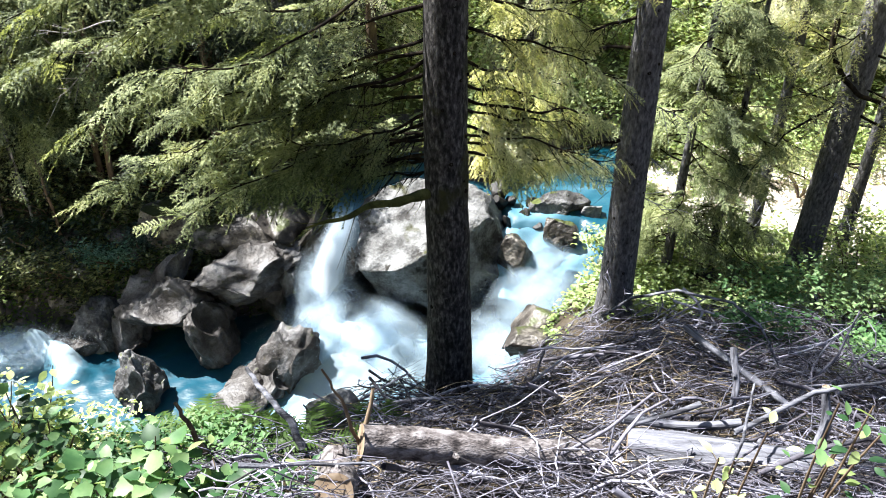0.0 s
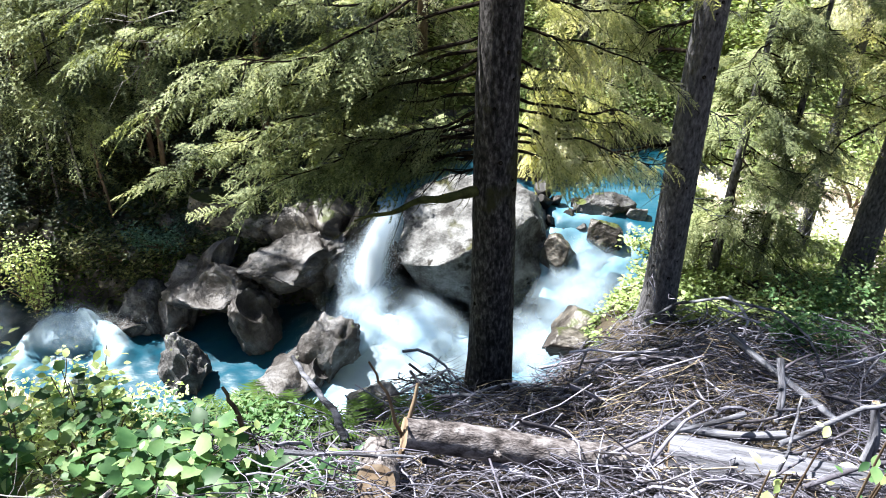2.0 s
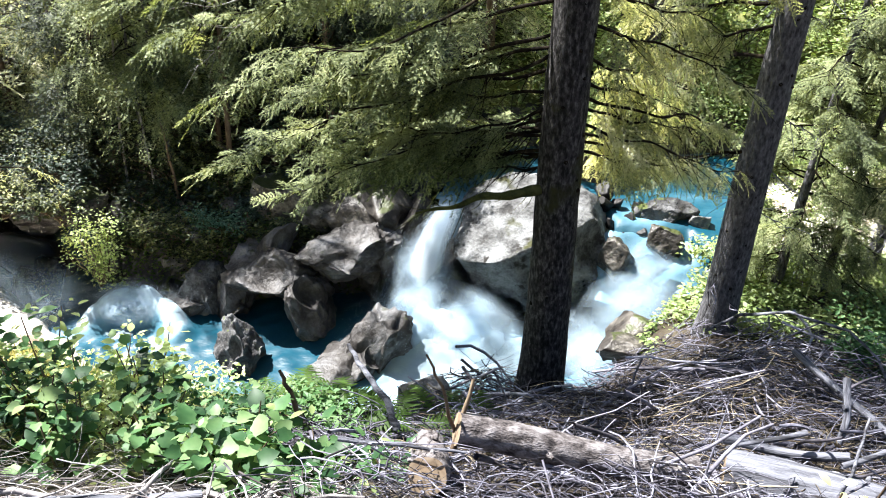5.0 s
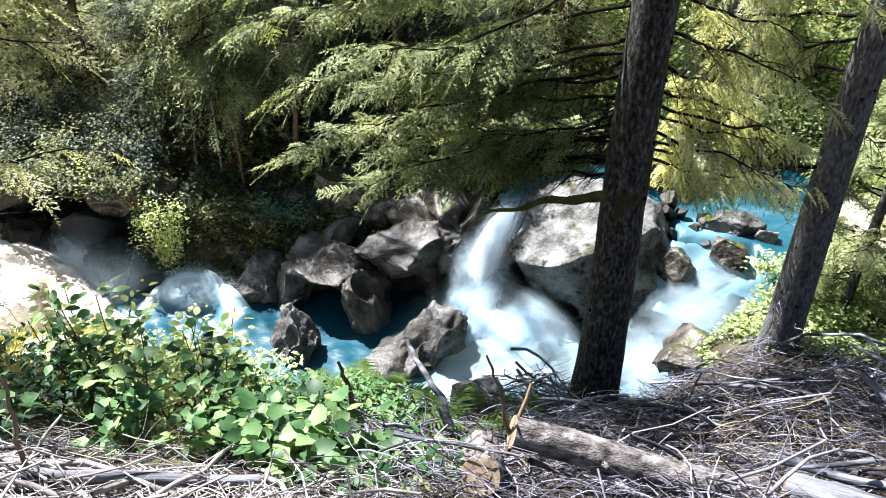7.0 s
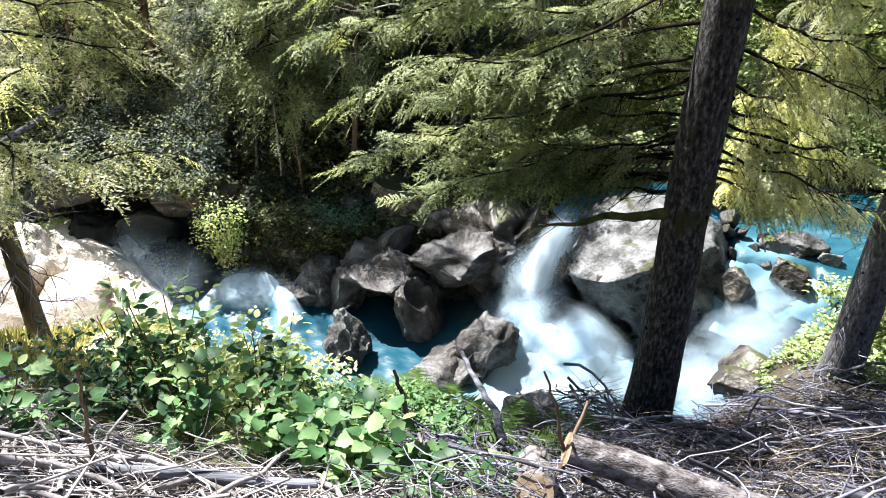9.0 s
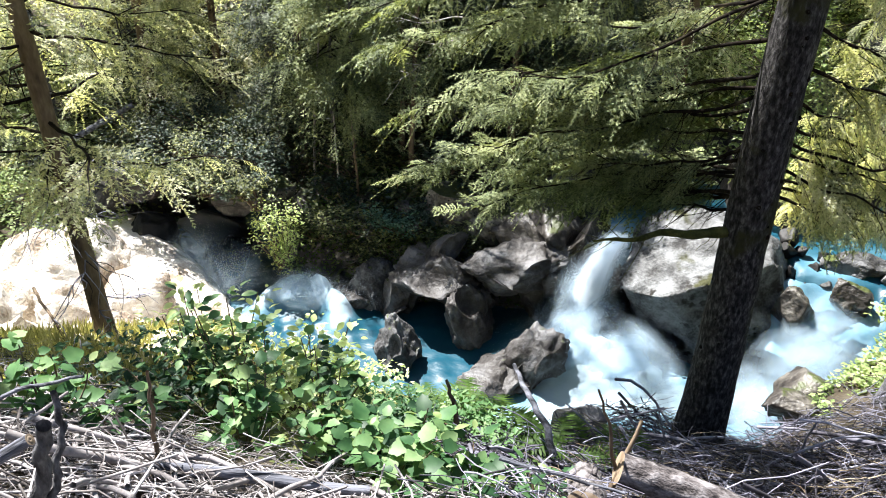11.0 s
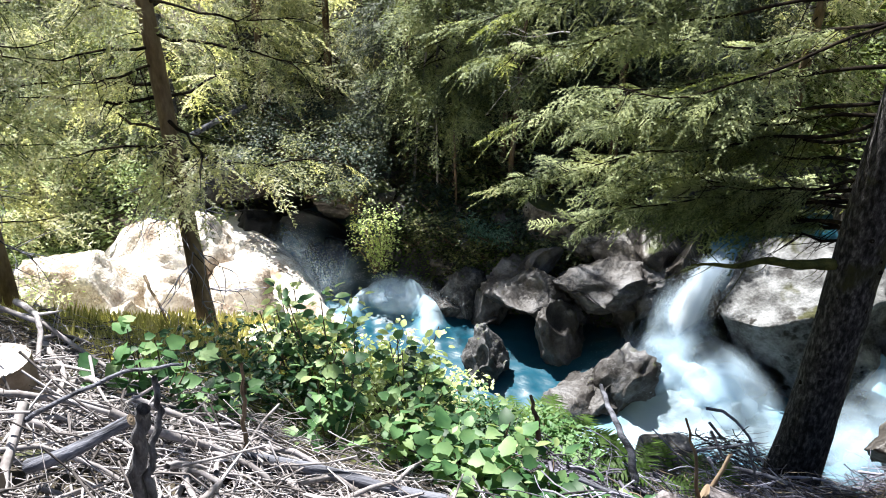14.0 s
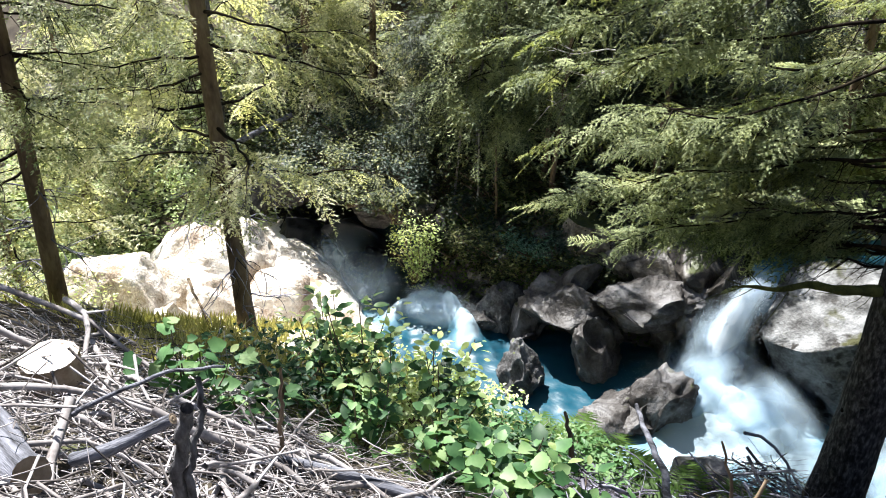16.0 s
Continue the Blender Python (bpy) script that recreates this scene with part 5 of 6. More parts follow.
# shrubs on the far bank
far_shrubs = [(-8.3, 9.75, 0.6, 0.4, "leaf_shaded"), (-7.3, 9.72, 0.5, 0.4, "leaf_shaded"), (-9.3, 9.6, 0.6, 0.4, "leaf_shaded"), (-8.7, 10.03, 0.8, 0.6, "leaf_shaded"), (-0.6, 13.5, 0.7, 0.8, "leaf_yellow_sunlit"), (0.4, 13.0, 0.6, 0.7, "leaf_yellow_sunlit"), (1.4, 13.8, 0.8, 0.9, "leaf_yellow_sunlit"), (2.4, 14.0, 0.8, 0.9, "leaf_yellow_sunlit"), (3.4, 14.0, 0.8, 0.8, "leaf_yellow_sunlit"), (4.2, 11.6, 0.7, 0.5, "leaf_yellow_sunlit"), (5.8, 11.4, 0.9, 0.7, "leaf_yellow_sunlit"), (5.0, 12.8, 0.9, 0.8, "leaf_yellow_sunlit"), (6.8, 12.6, 1.0, 0.9, "leaf_yellow_sunlit"), (3.3, 10.9, 0.45, 0.35, "leaf_yellow_sunlit"), (7.6, 10.6, 0.9, 0.7, "leaf_yellow_sunlit"), (-8.6, 10.0, 0.7, 0.3, "leaf_shaded"), (-7.5, 10.0, 0.6, 0.35, "leaf_grey"), (-9.6, 9.95, 0.7, 0.35, "leaf_grey"), (-2.0, 11.5, 0.5, 0.35, "leaf_shaded"), (-2.4, 11.3, 0.5, 0.4, "leaf_grey"), (-7.9, 11.0, 0.5, 0.5, "leaf_shaded"), (-10.2, 10.9, 0.8, 0.8, "leaf_grey"), (-7.2, 11.5, 0.6, 0.7, "leaf_shaded"), (-5.6, 10.3, 0.4, 0.35, "leaf_shaded"), (-4.76, 10.75, 0.35, 0.4, "leaf_grey"), (-6.2, 10.7, 0.5, 0.5, "leaf_grey"), (-3.0, 11.0, 0.5, 0.4, "leaf_shaded"), (-6.9, 10.35, 0.4, 0.75, "leaf_yellow_sunlit"), (-8.6, 11.1, 0.9, 0.45, "leaf_shaded"), (-7.7, 11.0, 0.7, 0.5, "leaf_grey"), (-9.5, 11.0, 0.8, 0.5, "leaf_grey"), (-5.0, 10.45, 0.5, 0.3, "leaf_shaded"), (-4.2, 10.7, 0.5, 0.35, "leaf_shaded"), (-3.4, 10.9, 0.5, 0.35, "leaf_shaded"), (4.0, 12.9, 0.8, 0.5, "leaf_yellow_sunlit"), (0.6, 12.7, 0.5, 0.4, "leaf_yellow_sunlit"), (-6.6, 10.4, 0.7, 0.5, "leaf_shaded"), (-5.8, 10.5, 0.7, 0.5, "leaf_shaded"), (-5.2, 11.0, 0.6, 0.5, "leaf_shaded"), (-6.3, 11.3, 0.8, 0.6, "leaf_shaded"),
              (-3.8, 11.4, 0.6, 0.5, "leaf_shaded"), (-3.2, 11.3, 0.6, 0.5, "leaf_shaded"), (-4.6, 11.9, 0.6, 0.6, "leaf_grey"), (-8.6, 12.4, 0.9, 0.8, "leaf_grey"), (-9.4, 12.3, 0.9, 0.9, "leaf_grey"),
              (-10.4, 12.1, 0.9, 0.9, "leaf_grey"), (-11.2, 11.3, 0.9, 0.9, "leaf_shaded"), (-2.6, 11.8, 0.6, 0.4, "leaf_shaded"), (-1.9, 13.2, 0.7, 0.6, "leaf_yellow_sunlit"), (0.2, 14.6, 0.9, 0.6, "leaf_yellow_sunlit"),
              (1.8, 15.2, 0.9, 0.6, "leaf_yellow_sunlit"), (3.6, 15.4, 1.0, 0.7, "leaf_yellow_sunlit"), (5.5, 15.6, 1.0, 0.7, "leaf_yellow_sunlit"), (7.5, 15.0, 1.1, 0.8, "leaf_yellow_sunlit"), (-10.8, 8.3, 0.6, 0.5, "leaf_yellow_sunlit")]
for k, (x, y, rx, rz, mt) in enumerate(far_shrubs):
    shrub("leafy shrub on the shaded far bank" if mt != "leaf_yellow_sunlit" else "sunlit leafy shrub across the river", on(x, y) if not (x < -7.2 and y < 10.05) else (x, y, -6.35), (rx, rx * 0.8, rz), 900, 0.07, mt, SMALL, 200 + k, lumps=9)
for k, (x, y, z, rx, mt) in enumerate([(-9.4, 10.5, -6.1, 0.6, "leaf_grey"), (-8.9, 10.3, -6.05, 0.6, "leaf_shaded"), (-8.3, 10.4, -6.05, 0.6, "leaf_grey"), (-7.8, 10.5, -6.0, 0.55, "leaf_shaded"), (-8.6, 10.9, -5.9, 0.7, "leaf_shaded"),
                                     (-9.8, 10.6, -6.1, 0.6, "leaf_shaded"), (-7.4, 10.2, -6.0, 0.5, "leaf_grey"), (-8.0, 11.0, -5.85, 0.6, "leaf_grey"), (-9.2, 11.1, -5.85, 0.6, "leaf_grey")]):
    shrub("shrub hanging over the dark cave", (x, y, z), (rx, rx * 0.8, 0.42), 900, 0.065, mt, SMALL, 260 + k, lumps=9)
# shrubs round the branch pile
for k, (x, y, rx, rz, mt) in enumerate([(4.6, 7.3, 0.8, 0.55, "leaf"), (5.6, 7.0, 0.8, 0.6, "leaf"), (3.9, 7.9, 0.6, 0.45, "leaf"), (2.9, 8.3, 0.5, 0.35, "leaf_yellow_sunlit"), 
                                        (5.2, 8.4, 0.8, 0.6, "leaf_yellow_sunlit"), (3.2, 9.7, 0.6, 0.4, "leaf_yellow_sunlit"), (4.5, 9.9, 0.7, 0.4, "leaf_yellow_sunlit"), (6.0, 9.6, 0.9, 0.5, "leaf_yellow_sunlit"), (3.4, 6.4, 0.55, 0.4, "leaf"), (4.3, 6.2, 0.6, 0.4, "leaf"), (6.8, 8.2, 1.0, 0.7, "leaf_yellow_sunlit"), (3.7, 9.0, 0.7, 0.4, "leaf_yellow_sunlit"), (2.5, 9.2, 0.6, 0.35, "leaf_yellow_sunlit")]):
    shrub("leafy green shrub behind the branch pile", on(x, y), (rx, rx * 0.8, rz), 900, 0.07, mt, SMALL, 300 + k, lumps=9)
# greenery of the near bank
for k, (x, y, rx, rz, mt, sz) in enumerate([(-3.6, 4.2, 0.6, 0.2, "leaf_sunlit", 0.055), (-3.4, 2.9, 0.6, 0.22, "leaf", 0.08),
                                            (-2.7, 3.6, 0.5, 0.25, "leaf_sunlit", 0.06), (-3.0, 4.6, 0.6, 0.12, "leaf_sunlit", 0.06), (-2.2, 4.0, 0.45, 0.15, "leaf", 0.06), (-1.6, 4.2, 0.4, 0.15, "leaf", 0.07),
                                            (-7.3, 3.2, 0.9, 0.35, "leaf_sunlit", 0.055), (-6.2, 2.2, 0.7, 0.3, "leaf_sunlit", 0.055), (-8.6, 4.2, 0.9, 0.35, "leaf_sunlit", 0.06)]):
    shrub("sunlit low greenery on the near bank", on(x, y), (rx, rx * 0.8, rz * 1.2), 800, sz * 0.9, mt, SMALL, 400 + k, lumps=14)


def undergrowth(name, label, n, area, seed, mat, size, tall, keep=None, blade=False):
    """Uncountable small leaves or blades over a stretch of bank."""
    r = np.random.default_rng(seed)
    x, y = r.uniform(area[0], area[1], n), r.uniform(area[2], area[3], n)
    ok = fuzz(x, y, 1.4, seed) + 0.5 * fuzz(x, y, 4.5, seed) > -0.35
    if keep is not None:
        ok &= keep(x, y)
    x, y = x[ok], y[ok]
    n = len(x)
    lump = np.clip(0.6 + 0.6 * fuzz(x, y, 2.1, seed + 1), 0.1, 1.3)
    z = ground_z(x, y) + (r.random(n) * tall * lump if not blade else 0)
    a = r.uniform(0, 6.28, n)
    L = size * r.uniform(0.5, 1.4, n)
    if blade:
        d = np.stack([np.cos(a) * 0.45, np.sin(a) * 0.45, np.ones(n)], 1)
        w = 0.05
    else:
        d = np.stack([np.cos(a), np.sin(a), r.uniform(-0.5, 0.5, n)], 1)
        w = 0.3
    sd = np.stack([-np.sin(a), np.cos(a), r.uniform(-0.4, 0.4, n)], 1)
    p = np.stack([x, y, z], 1)
    L = L[:, None]
    v = np.stack([p, p + d * L * 0.45 + sd * L * w, p + d * L + np.array([0, 0, -0.12]) * L, p + d * L * 0.45 - sd * L * w], 1).reshape(-1, 3)
    return thing(name, label, "plants", kind="stuff", data=mesh_of(name, v, np.arange(n * 4).reshape(n, 4), M[mat]))


undergrowth("undergrowth", "leafy undergrowth toned dark for the far forest's shade", 60000, (-13, -1.5, 10.3, 19), 61, "leaf_shaded", 0.11, 0.7)
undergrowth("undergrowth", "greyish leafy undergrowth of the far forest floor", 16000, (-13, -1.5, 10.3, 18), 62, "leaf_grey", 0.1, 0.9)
undergrowth("undergrowth", "sunlit yellow-green undergrowth across the river", 70000, (-1.5, 14, 12.6, 20), 63, "leaf_yellow_sunlit", 0.12, 1.1, lambda x, y: ground_z(x, y) > UPPER + 0.02)
undergrowth("undergrowth", "sunlit yellow-green undergrowth on the left slope", 26000, (-18, -10.2, 5, 13), 64, "leaf_yellow_sunlit", 0.1, 0.5)
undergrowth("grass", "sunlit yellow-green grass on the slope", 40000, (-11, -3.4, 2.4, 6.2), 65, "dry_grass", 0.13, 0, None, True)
undergrowth("undergrowth", "low leafy plants beside the branch pile", 28000, (1.35, 9, 7.5, 10.2), 66, "leaf_yellow_sunlit", 0.07, 0.35, lambda x, y: ground_z(x, y) > WATER + 0.2)
undergrowth("moss_tufts", "mossy leafy tufts between the bank's rocks", 16000, (-6.8, -2.2, 9.9, 11.6), 67, "fern", 0.06, 0.3)


# ---- big-leaved saplings close by, each leaf its own piece ----
def leaf_mesh(name, shape, mat):
    return mesh_of(name, shape[0], shape[1], mat, True)


LEAF_L, LEAF_O = leaf_mesh("lobed_leaf", LOBED, M["leaf"]), leaf_mesh("oval_leaf", OVAL, M["leaf"])
LEAF_Y = leaf_mesh("pale_leaf", OVAL, M["leaf_yellow_sunlit"])
LEAF_P = leaf_mesh("sunlit_leaf", OVAL, M["leaf_sunlit"])


def sapling(label, at, height, n, size, seed, data=LEAF_L, spread=0.35):
    r = np.random.default_rng(seed)
    root = thing("sapling", label, "sapling", at, group="saplings on the near bank")
    stems = []
    tips = []
    for k in range(5):
        a = r.uniform(0, 6.28)
        tt = np.linspace(0, 1, 8)
        e = np.array([math.cos(a) * spread * r.uniform(0.3, 1.2), math.sin(a) * spread * r.uniform(0.3, 1.2), height * r.uniform(0.65, 1.05)])
        Pk = np.outer(tt, e) + np.outer(np.sin(tt * 2.5) * 0.06, [math.sin(a), math.cos(a), 0])
        stems.append(tube(Pk - np.array([0, 0, 0.05]), 0.0065 * (1 - 0.7 * tt) + 0.0015, 5))
        tips.append(Pk)
    part("stem", mesh_of("stem", *join(stems), M["bark_light"], True), root, "thin brown stems")
    for k in range(int(n * 1.3)):
        Pk = tips[r.integers(len(tips))]
        s = r.uniform(0.25, 1.0)
        p = np.array([np.interp(s, np.linspace(0, 1, 8), Pk[:, c]) for c in range(3)])
        a = r.uniform(0, 6.28)
        d = np.array([math.cos(a), math.sin(a), r.uniform(-0.6, 0.35)])
        p = p + d * r.uniform(0.02, 0.14)
        small = r.random() < 0.14
        part("leaf", LEAF_Y if small else data, root, local=frame_from(p, d, r.uniform(-0.7, 0.7), size * (0.6 if small else 0.72) * r.uniform(0.5, 1.3)))
    return root


sap = [(-2.79, 3.23, 0.8, 190, 0.12, LEAF_O, 0.4), (-2.82, 3.93, 0.66, 160, 0.11, LEAF_P, 0.4), (-3.3, 3.5, 0.78, 170, 0.11, LEAF_P, 0.4), (-2.45, 3.55, 0.6, 120, 0.11, LEAF_L, 0.38),
       (-1.75, 3.35, 0.42, 110, 0.15, LEAF_L, 0.36), (-1.55, 2.95, 0.38, 110, 0.15, LEAF_L, 0.34), (-1.95, 3.0, 0.36, 100, 0.14, LEAF_L, 0.34), (-1.35, 3.2, 0.26, 60, 0.14, LEAF_L, 0.28),
       (-2.6, 2.8, 0.42, 90, 0.12, LEAF_L, 0.36), (-3.0, 3.0, 0.55, 100, 0.11, LEAF_O, 0.38), (-3.35, 2.2, 0.42, 60, 0.13, LEAF_L, 0.24), (-2.95, 2.4, 0.36, 60, 0.11, LEAF_L, 0.24), 
       (-3.05, 3.85, 0.5, 110, 0.09, LEAF_P, 0.4), (-0.9, 3.37, 0.2, 40, 0.13, LEAF_L, 0.22), (-1.05, 2.75, 0.2, 40, 0.13, LEAF_L, 0.25), (0.98, 1.95, 0.84, 40, 0.085, LEAF_P, 0.15), (1.3, 1.95, 1.0, 40, 0.09, LEAF_O, 0.17),
       (-2.2, 4.2, 0.3, 60, 0.1, LEAF_L, 0.3)]
for k, (x, y, h, n, s, data, sp) in enumerate(sap):
    sapling("broad-leaved green sapling on the sunny bank", on(x, y, -0.02), h * 1.25, n, s, 500 + k, data, sp)


# ---- ferns ----
def fern(at, seed, size=0.5):
    r = np.random.default_rng(seed)
    root = thing("fern", "bright green fern clump among dead wood", "fern", at, group="ferns")
    for k in range(9):
        a = r.uniform(0, 6.28)
        tt = np.linspace(0, 1, 18)
        L = size * r.uniform(0.7, 1.1)
        rib = np.stack([tt * L, 0 * tt, L * (0.9 * tt - 0.75 * tt * tt)], 1)
        tips, tris = [], []
        for i in range(1, 17):
            w = L * 0.26 * math.sin(math.pi * min(1, tt[i] * 0.9 + 0.1)) + 0.01
            for sg in (-1, 1):
                tris.append((i, i + 1, 18 + len(tips)))
                tips.append(rib[i] + np.array([0.45 * w, sg * w, r.uniform(-0.35, 0.1) * w]))
        part("frond", mesh_of("frond", np.concatenate([rib, np.array(tips)]), tris, M["fern"]), root, local=Matrix.Rotation(a, 4, "Z"))


for k, (x, y, s) in enumerate([(-1.35, 4.2, 0.6), (-0.95, 4.35, 0.55), (-1.75, 4.35, 0.55), (-0.75, 4.9, 0.5), (-0.35, 4.7, 0.4), (-2.1, 4.7, 0.5)]):
    fern(on(x, y), 600 + k, s)


# ---- logs, stump, stakes ----
def log(label, p0, p1, r0, r1_, seed, mat, name="log", knots=5, broken=False):
    r = np.random.default_rng(seed)
    p0, p1 = np.array(p0, float), np.array(p1, float)
    root = thing(name, label, "log", group="logs in the branch pile")
    root.matrix_world = frame_from(p0, p1 - p0)
    L = np.linalg.norm(p1 - p0)
    t = np.linspace(0, 1, 60)
    Pk = np.stack([t * L, 0.02 * np.sin(t * 5 + seed), 0.015 * np.sin(t * 4 + 2)], 1)
    rad = r0 + (r1_ - r0) * t
    v, q = tube(Pk, rad, 18)
    an = np.arctan2(v[:, 1], v[:, 2])
    k = 1 + 0.06 * fuzz(v[:, 0] * 4, an * 2, 1, seed) + 0.04 * fuzz(v[:, 0] * 1.5, an * 5, 1, seed) + 0.045 * fuzz(v[:, 0] * 16, an * 4, 1, seed)
    v[:, 1:] *= k[:, None]
    part("bark", mesh_of("bark", v, q, M[mat], True), root)
    for end in (0, 1):
        ring = v[:18] if end == 0 else v[-18:]
        c = ring.mean(0)
        rings = np.concatenate([c + (ring - c) * f + np.array([r.uniform(-1, 1) * (0.02 if broken else 0.003) * (1 - f), 0, 0]) for f in (1.0, 0.85, 0.65, 0.45, 0.25, 0.05)])
        i = np.arange(len(rings)).reshape(6, 18)
        qq = np.stack([i[:-1], np.roll(i[:-1], -1, 1), np.roll(i[1:], -1, 1), i[1:]], -1).reshape(-1, 4)
        if end == 0:
            qq = qq[:, ::-1]
        part("cut_face", mesh_of("cut_face", rings, qq, M["cutwood"]), root, "sawn end with rings")
    for j in range(knots):
        s, a = r.uniform(0.1, 0.9), r.uniform(0, 6.28)
        c = np.array([s * L, rad[0] * 0.95 * math.sin(a), rad[0] * 0.95 * math.cos(a)])
        e = c * np.array([1, 1.3, 1.3]) + np.array([0.02, 0, 0])
        part("branch_stub", mesh_of("branch_stub", *tube(np.linspace(c * np.array([1, 0.9, 0.9]), e, 3), [0.022, 0.018, 0.012], 7), M[mat], True), root)
    return root


log("bark-covered log lying in the branch pile", (-0.44, 3.36, -3.37), (1.0, 3.6, -3.68), 0.10, 0.095, 1, "logbark")
log("pale barkless log with a sawn end", (1.28, 3.91, -4.0), (3.3, 3.5, -3.85), 0.16, 0.16, 2, "greywood")
log("short sawn log end among the twigs", (-0.55, 2.98, -3.36), (-0.62, 3.6, -3.75), 0.11, 0.11, 3, "logbark")
log("grey broken branch log", (2.17, 5.59, -4.2), (2.6, 4.4, -4.05), 0.03, 0.025, 4, "greywood", knots=2)
log("grey upright broken branch log", (2.26, 4.78, -3.8), (2.12, 4.31, -4.0), 0.026, 0.024, 5, "greywood", knots=1)
log("grey broken branch log", (1.31, 4.24, -4.03), (2.1, 4.1, -3.9), 0.034, 0.03, 8, "greywood", knots=2)
log("white splintered stump end", (2.59, 3.95, -3.95), (2.61, 4.07, -3.55), 0.04, 0.025, 9, "greywood", knots=0, broken=True)
log("old thin log lying across the bank", (-2.45, 1.95, -2.8), (-1.6, 2.5, -3.12), 0.035, 0.03, 6, "greywood", knots=2)
log("pale barkless log in the sun", (-3.25, 1.05, -2.25), (-2.6, 0.92, -2.08), 0.085, 0.075, 7, "greywood", knots=1)
log("pale splintered plank of wood", (-2.62, 1.09, -2.16), (-2.32, 1.33, -1.99), 0.028, 0.022, 10, "greywood", knots=0)


def stump(at, r0, h):
    root = thing("tree_stump", "freshly sawn sunlit tree stump with flaking bark", "stump", at)
    t = np.linspace(0, 1, 14)
    v, q = tube(np.stack([0 * t, 0 * t, t * h - 0.12], 1), r0 * (1 + 0.3 * (1 - t) ** 3), 28)
    a = np.arctan2(v[:, 1], v[:, 0])
    v[:, :2] *= (1 + 0.05 * fuzz(a * 2, v[:, 2] * 0.5, 1.5) + 0.02 * fuzz(a * 9, v[:, 2] * 4))[:, None]
    part("bark", mesh_of("bark", v, q, M["cutwood"], True), root, "flaking brown bark")
    ring = v[-28:]
    c = ring.mean(0)
    rings = np.concatenate([c + (ring - c) * f + np.array([0, 0, 0.004 * math.sin(f * 9)]) for f in (1.0, 0.9, 0.7, 0.5, 0.3, 0.05)])
    i = np.arange(len(rings)).reshape(6, 28)
    qq = np.stack([i[:-1], np.roll(i[:-1], -1, 1), np.roll(i[1:], -1, 1), i[1:]], -1).reshape(-1, 4)
    # rock white instead of cut wood: the sun's glare put into the colour
    part("cut_face", mesh_of("cut_face", rings, qq, M["palerock"]), root, "sawn top whitened as if in sun")


stump((-3.58, 1.58, gz(-3.58, 1.58)), 0.14, 0.4)


def stake(label, pts, r0, mat="bark_light", name="broken_branch", taper=0.5):
    pts = [Vector(p) for p in pts]
    fine = []
    for i in range(len(pts) - 1):
        for k in range(5):
            f = k / 5
            fine.append(pts[i].lerp(pts[i + 1], f) + Vector((0.006 * math.sin(k * 2.1 + i), 0.006 * math.cos(k * 1.7), 0)))
    fine.append(pts[-1])
    fine = np.array([tuple(p) for p in fine])
    o = fine[0].copy()
    rad = r0 * (1 - taper * np.linspace(0, 1, len(fine)))
    v, q = tube(fine - o, rad, 9)
    return thing(name, label, "branch", tuple(o), group="loose branches", data=mesh_of(name, v, q, M[mat], True))


stake("thin pale dead pole on the far bank", [(-6.4, 11.1, gz(-6.4, 11.1) - 0.1), (-6.42, 11.1, -5.9), (-6.45, 11.1, -5.0)], 0.022, "driftwood", taper=0.3)
stake("thin pale dead pole on the far bank", [(-6.95, 11.2, gz(-6.95, 11.2) - 0.1), (-6.9, 11.2, -5.4), (-6.72, 11.2, -3.9)], 0.024, "driftwood", taper=0.3)
stake("brown dead trunk in the shaded forest", [(-5.25, 11.6, gz(-5.25, 11.6) - 0.1), (-5.2, 11.6, -4.6), (-5.15, 11.6, -3.2)], 0.05, "bark_light", taper=0.3)
stake("fallen dead log in the forest across the river", [(-11.3, 9.9, -6.05), (-10.9, 10.4, -5.75), (-10.5, 10.9, -5.5)], 0.06, "greywood", taper=0.2)
shrub("pale sunlit slender bush on the dark far bank", (-6.8, 9.6, -7.35), (0.42, 0.32, 0.85), 1700, 0.055, "leaf_sunlit", SMALL, 777, lumps=22)
shrub("blue-green bush above the shaded rocks", (-5.0, 10.55, -6.75), (0.5, 0.35, 0.42), 1300, 0.05, "leaf_blue", SMALL, 778, lumps=12)
stake("bare dead pole standing on the far bank", [(-5.9, 10.9, -7.0), (-5.92, 10.85, -5.9), (-5.95, 10.8, -5.0)], 0.03)
stake("curved bare limb hanging beside a spruce", [(4.41, 8.85, -2.4), (4.39, 8.78, -2.73), (4.54, 8.65, -3.0), (4.73, 8.55, -3.18), (4.93, 8.44, -3.22)], 0.035, "bark_dark", taper=0.3)
stake("forked dead sapling stump with peeling bark", [(-1.86, 0.98, -2.3), (-1.79, 0.94, -1.68), (-1.75, 0.95, -1.51), (-1.72, 0.97, -1.37)], 0.023, "bark", taper=0.15)
stake("curved side stem of the dead sapling", [(-1.84, 1.0, -2.25), (-1.75, 0.95, -1.66), (-1.75, 0.98, -1.57), (-1.75, 1.04, -1.45), (-1.77, 1.06, -1.35)], 0.014, "bark", taper=0.4)
stake("thin dead stake among green leaves", [(-2.47, 2.0, -2.95), (-2.45, 2.0, -2.68), (-2.42, 2.0, -2.45), (-2.4, 2.0, -2.22)], 0.014)
stake("thin upright dead stick", [(-0.45, 3.41, -3.45), (-0.54, 3.39, -3.06), (-0.62, 3.34, -2.8)], 0.012)
stake("broken upright stick beside the log", [(-0.46, 3.31, -3.5), (-0.37, 3.52, -3.09)], 0.02)
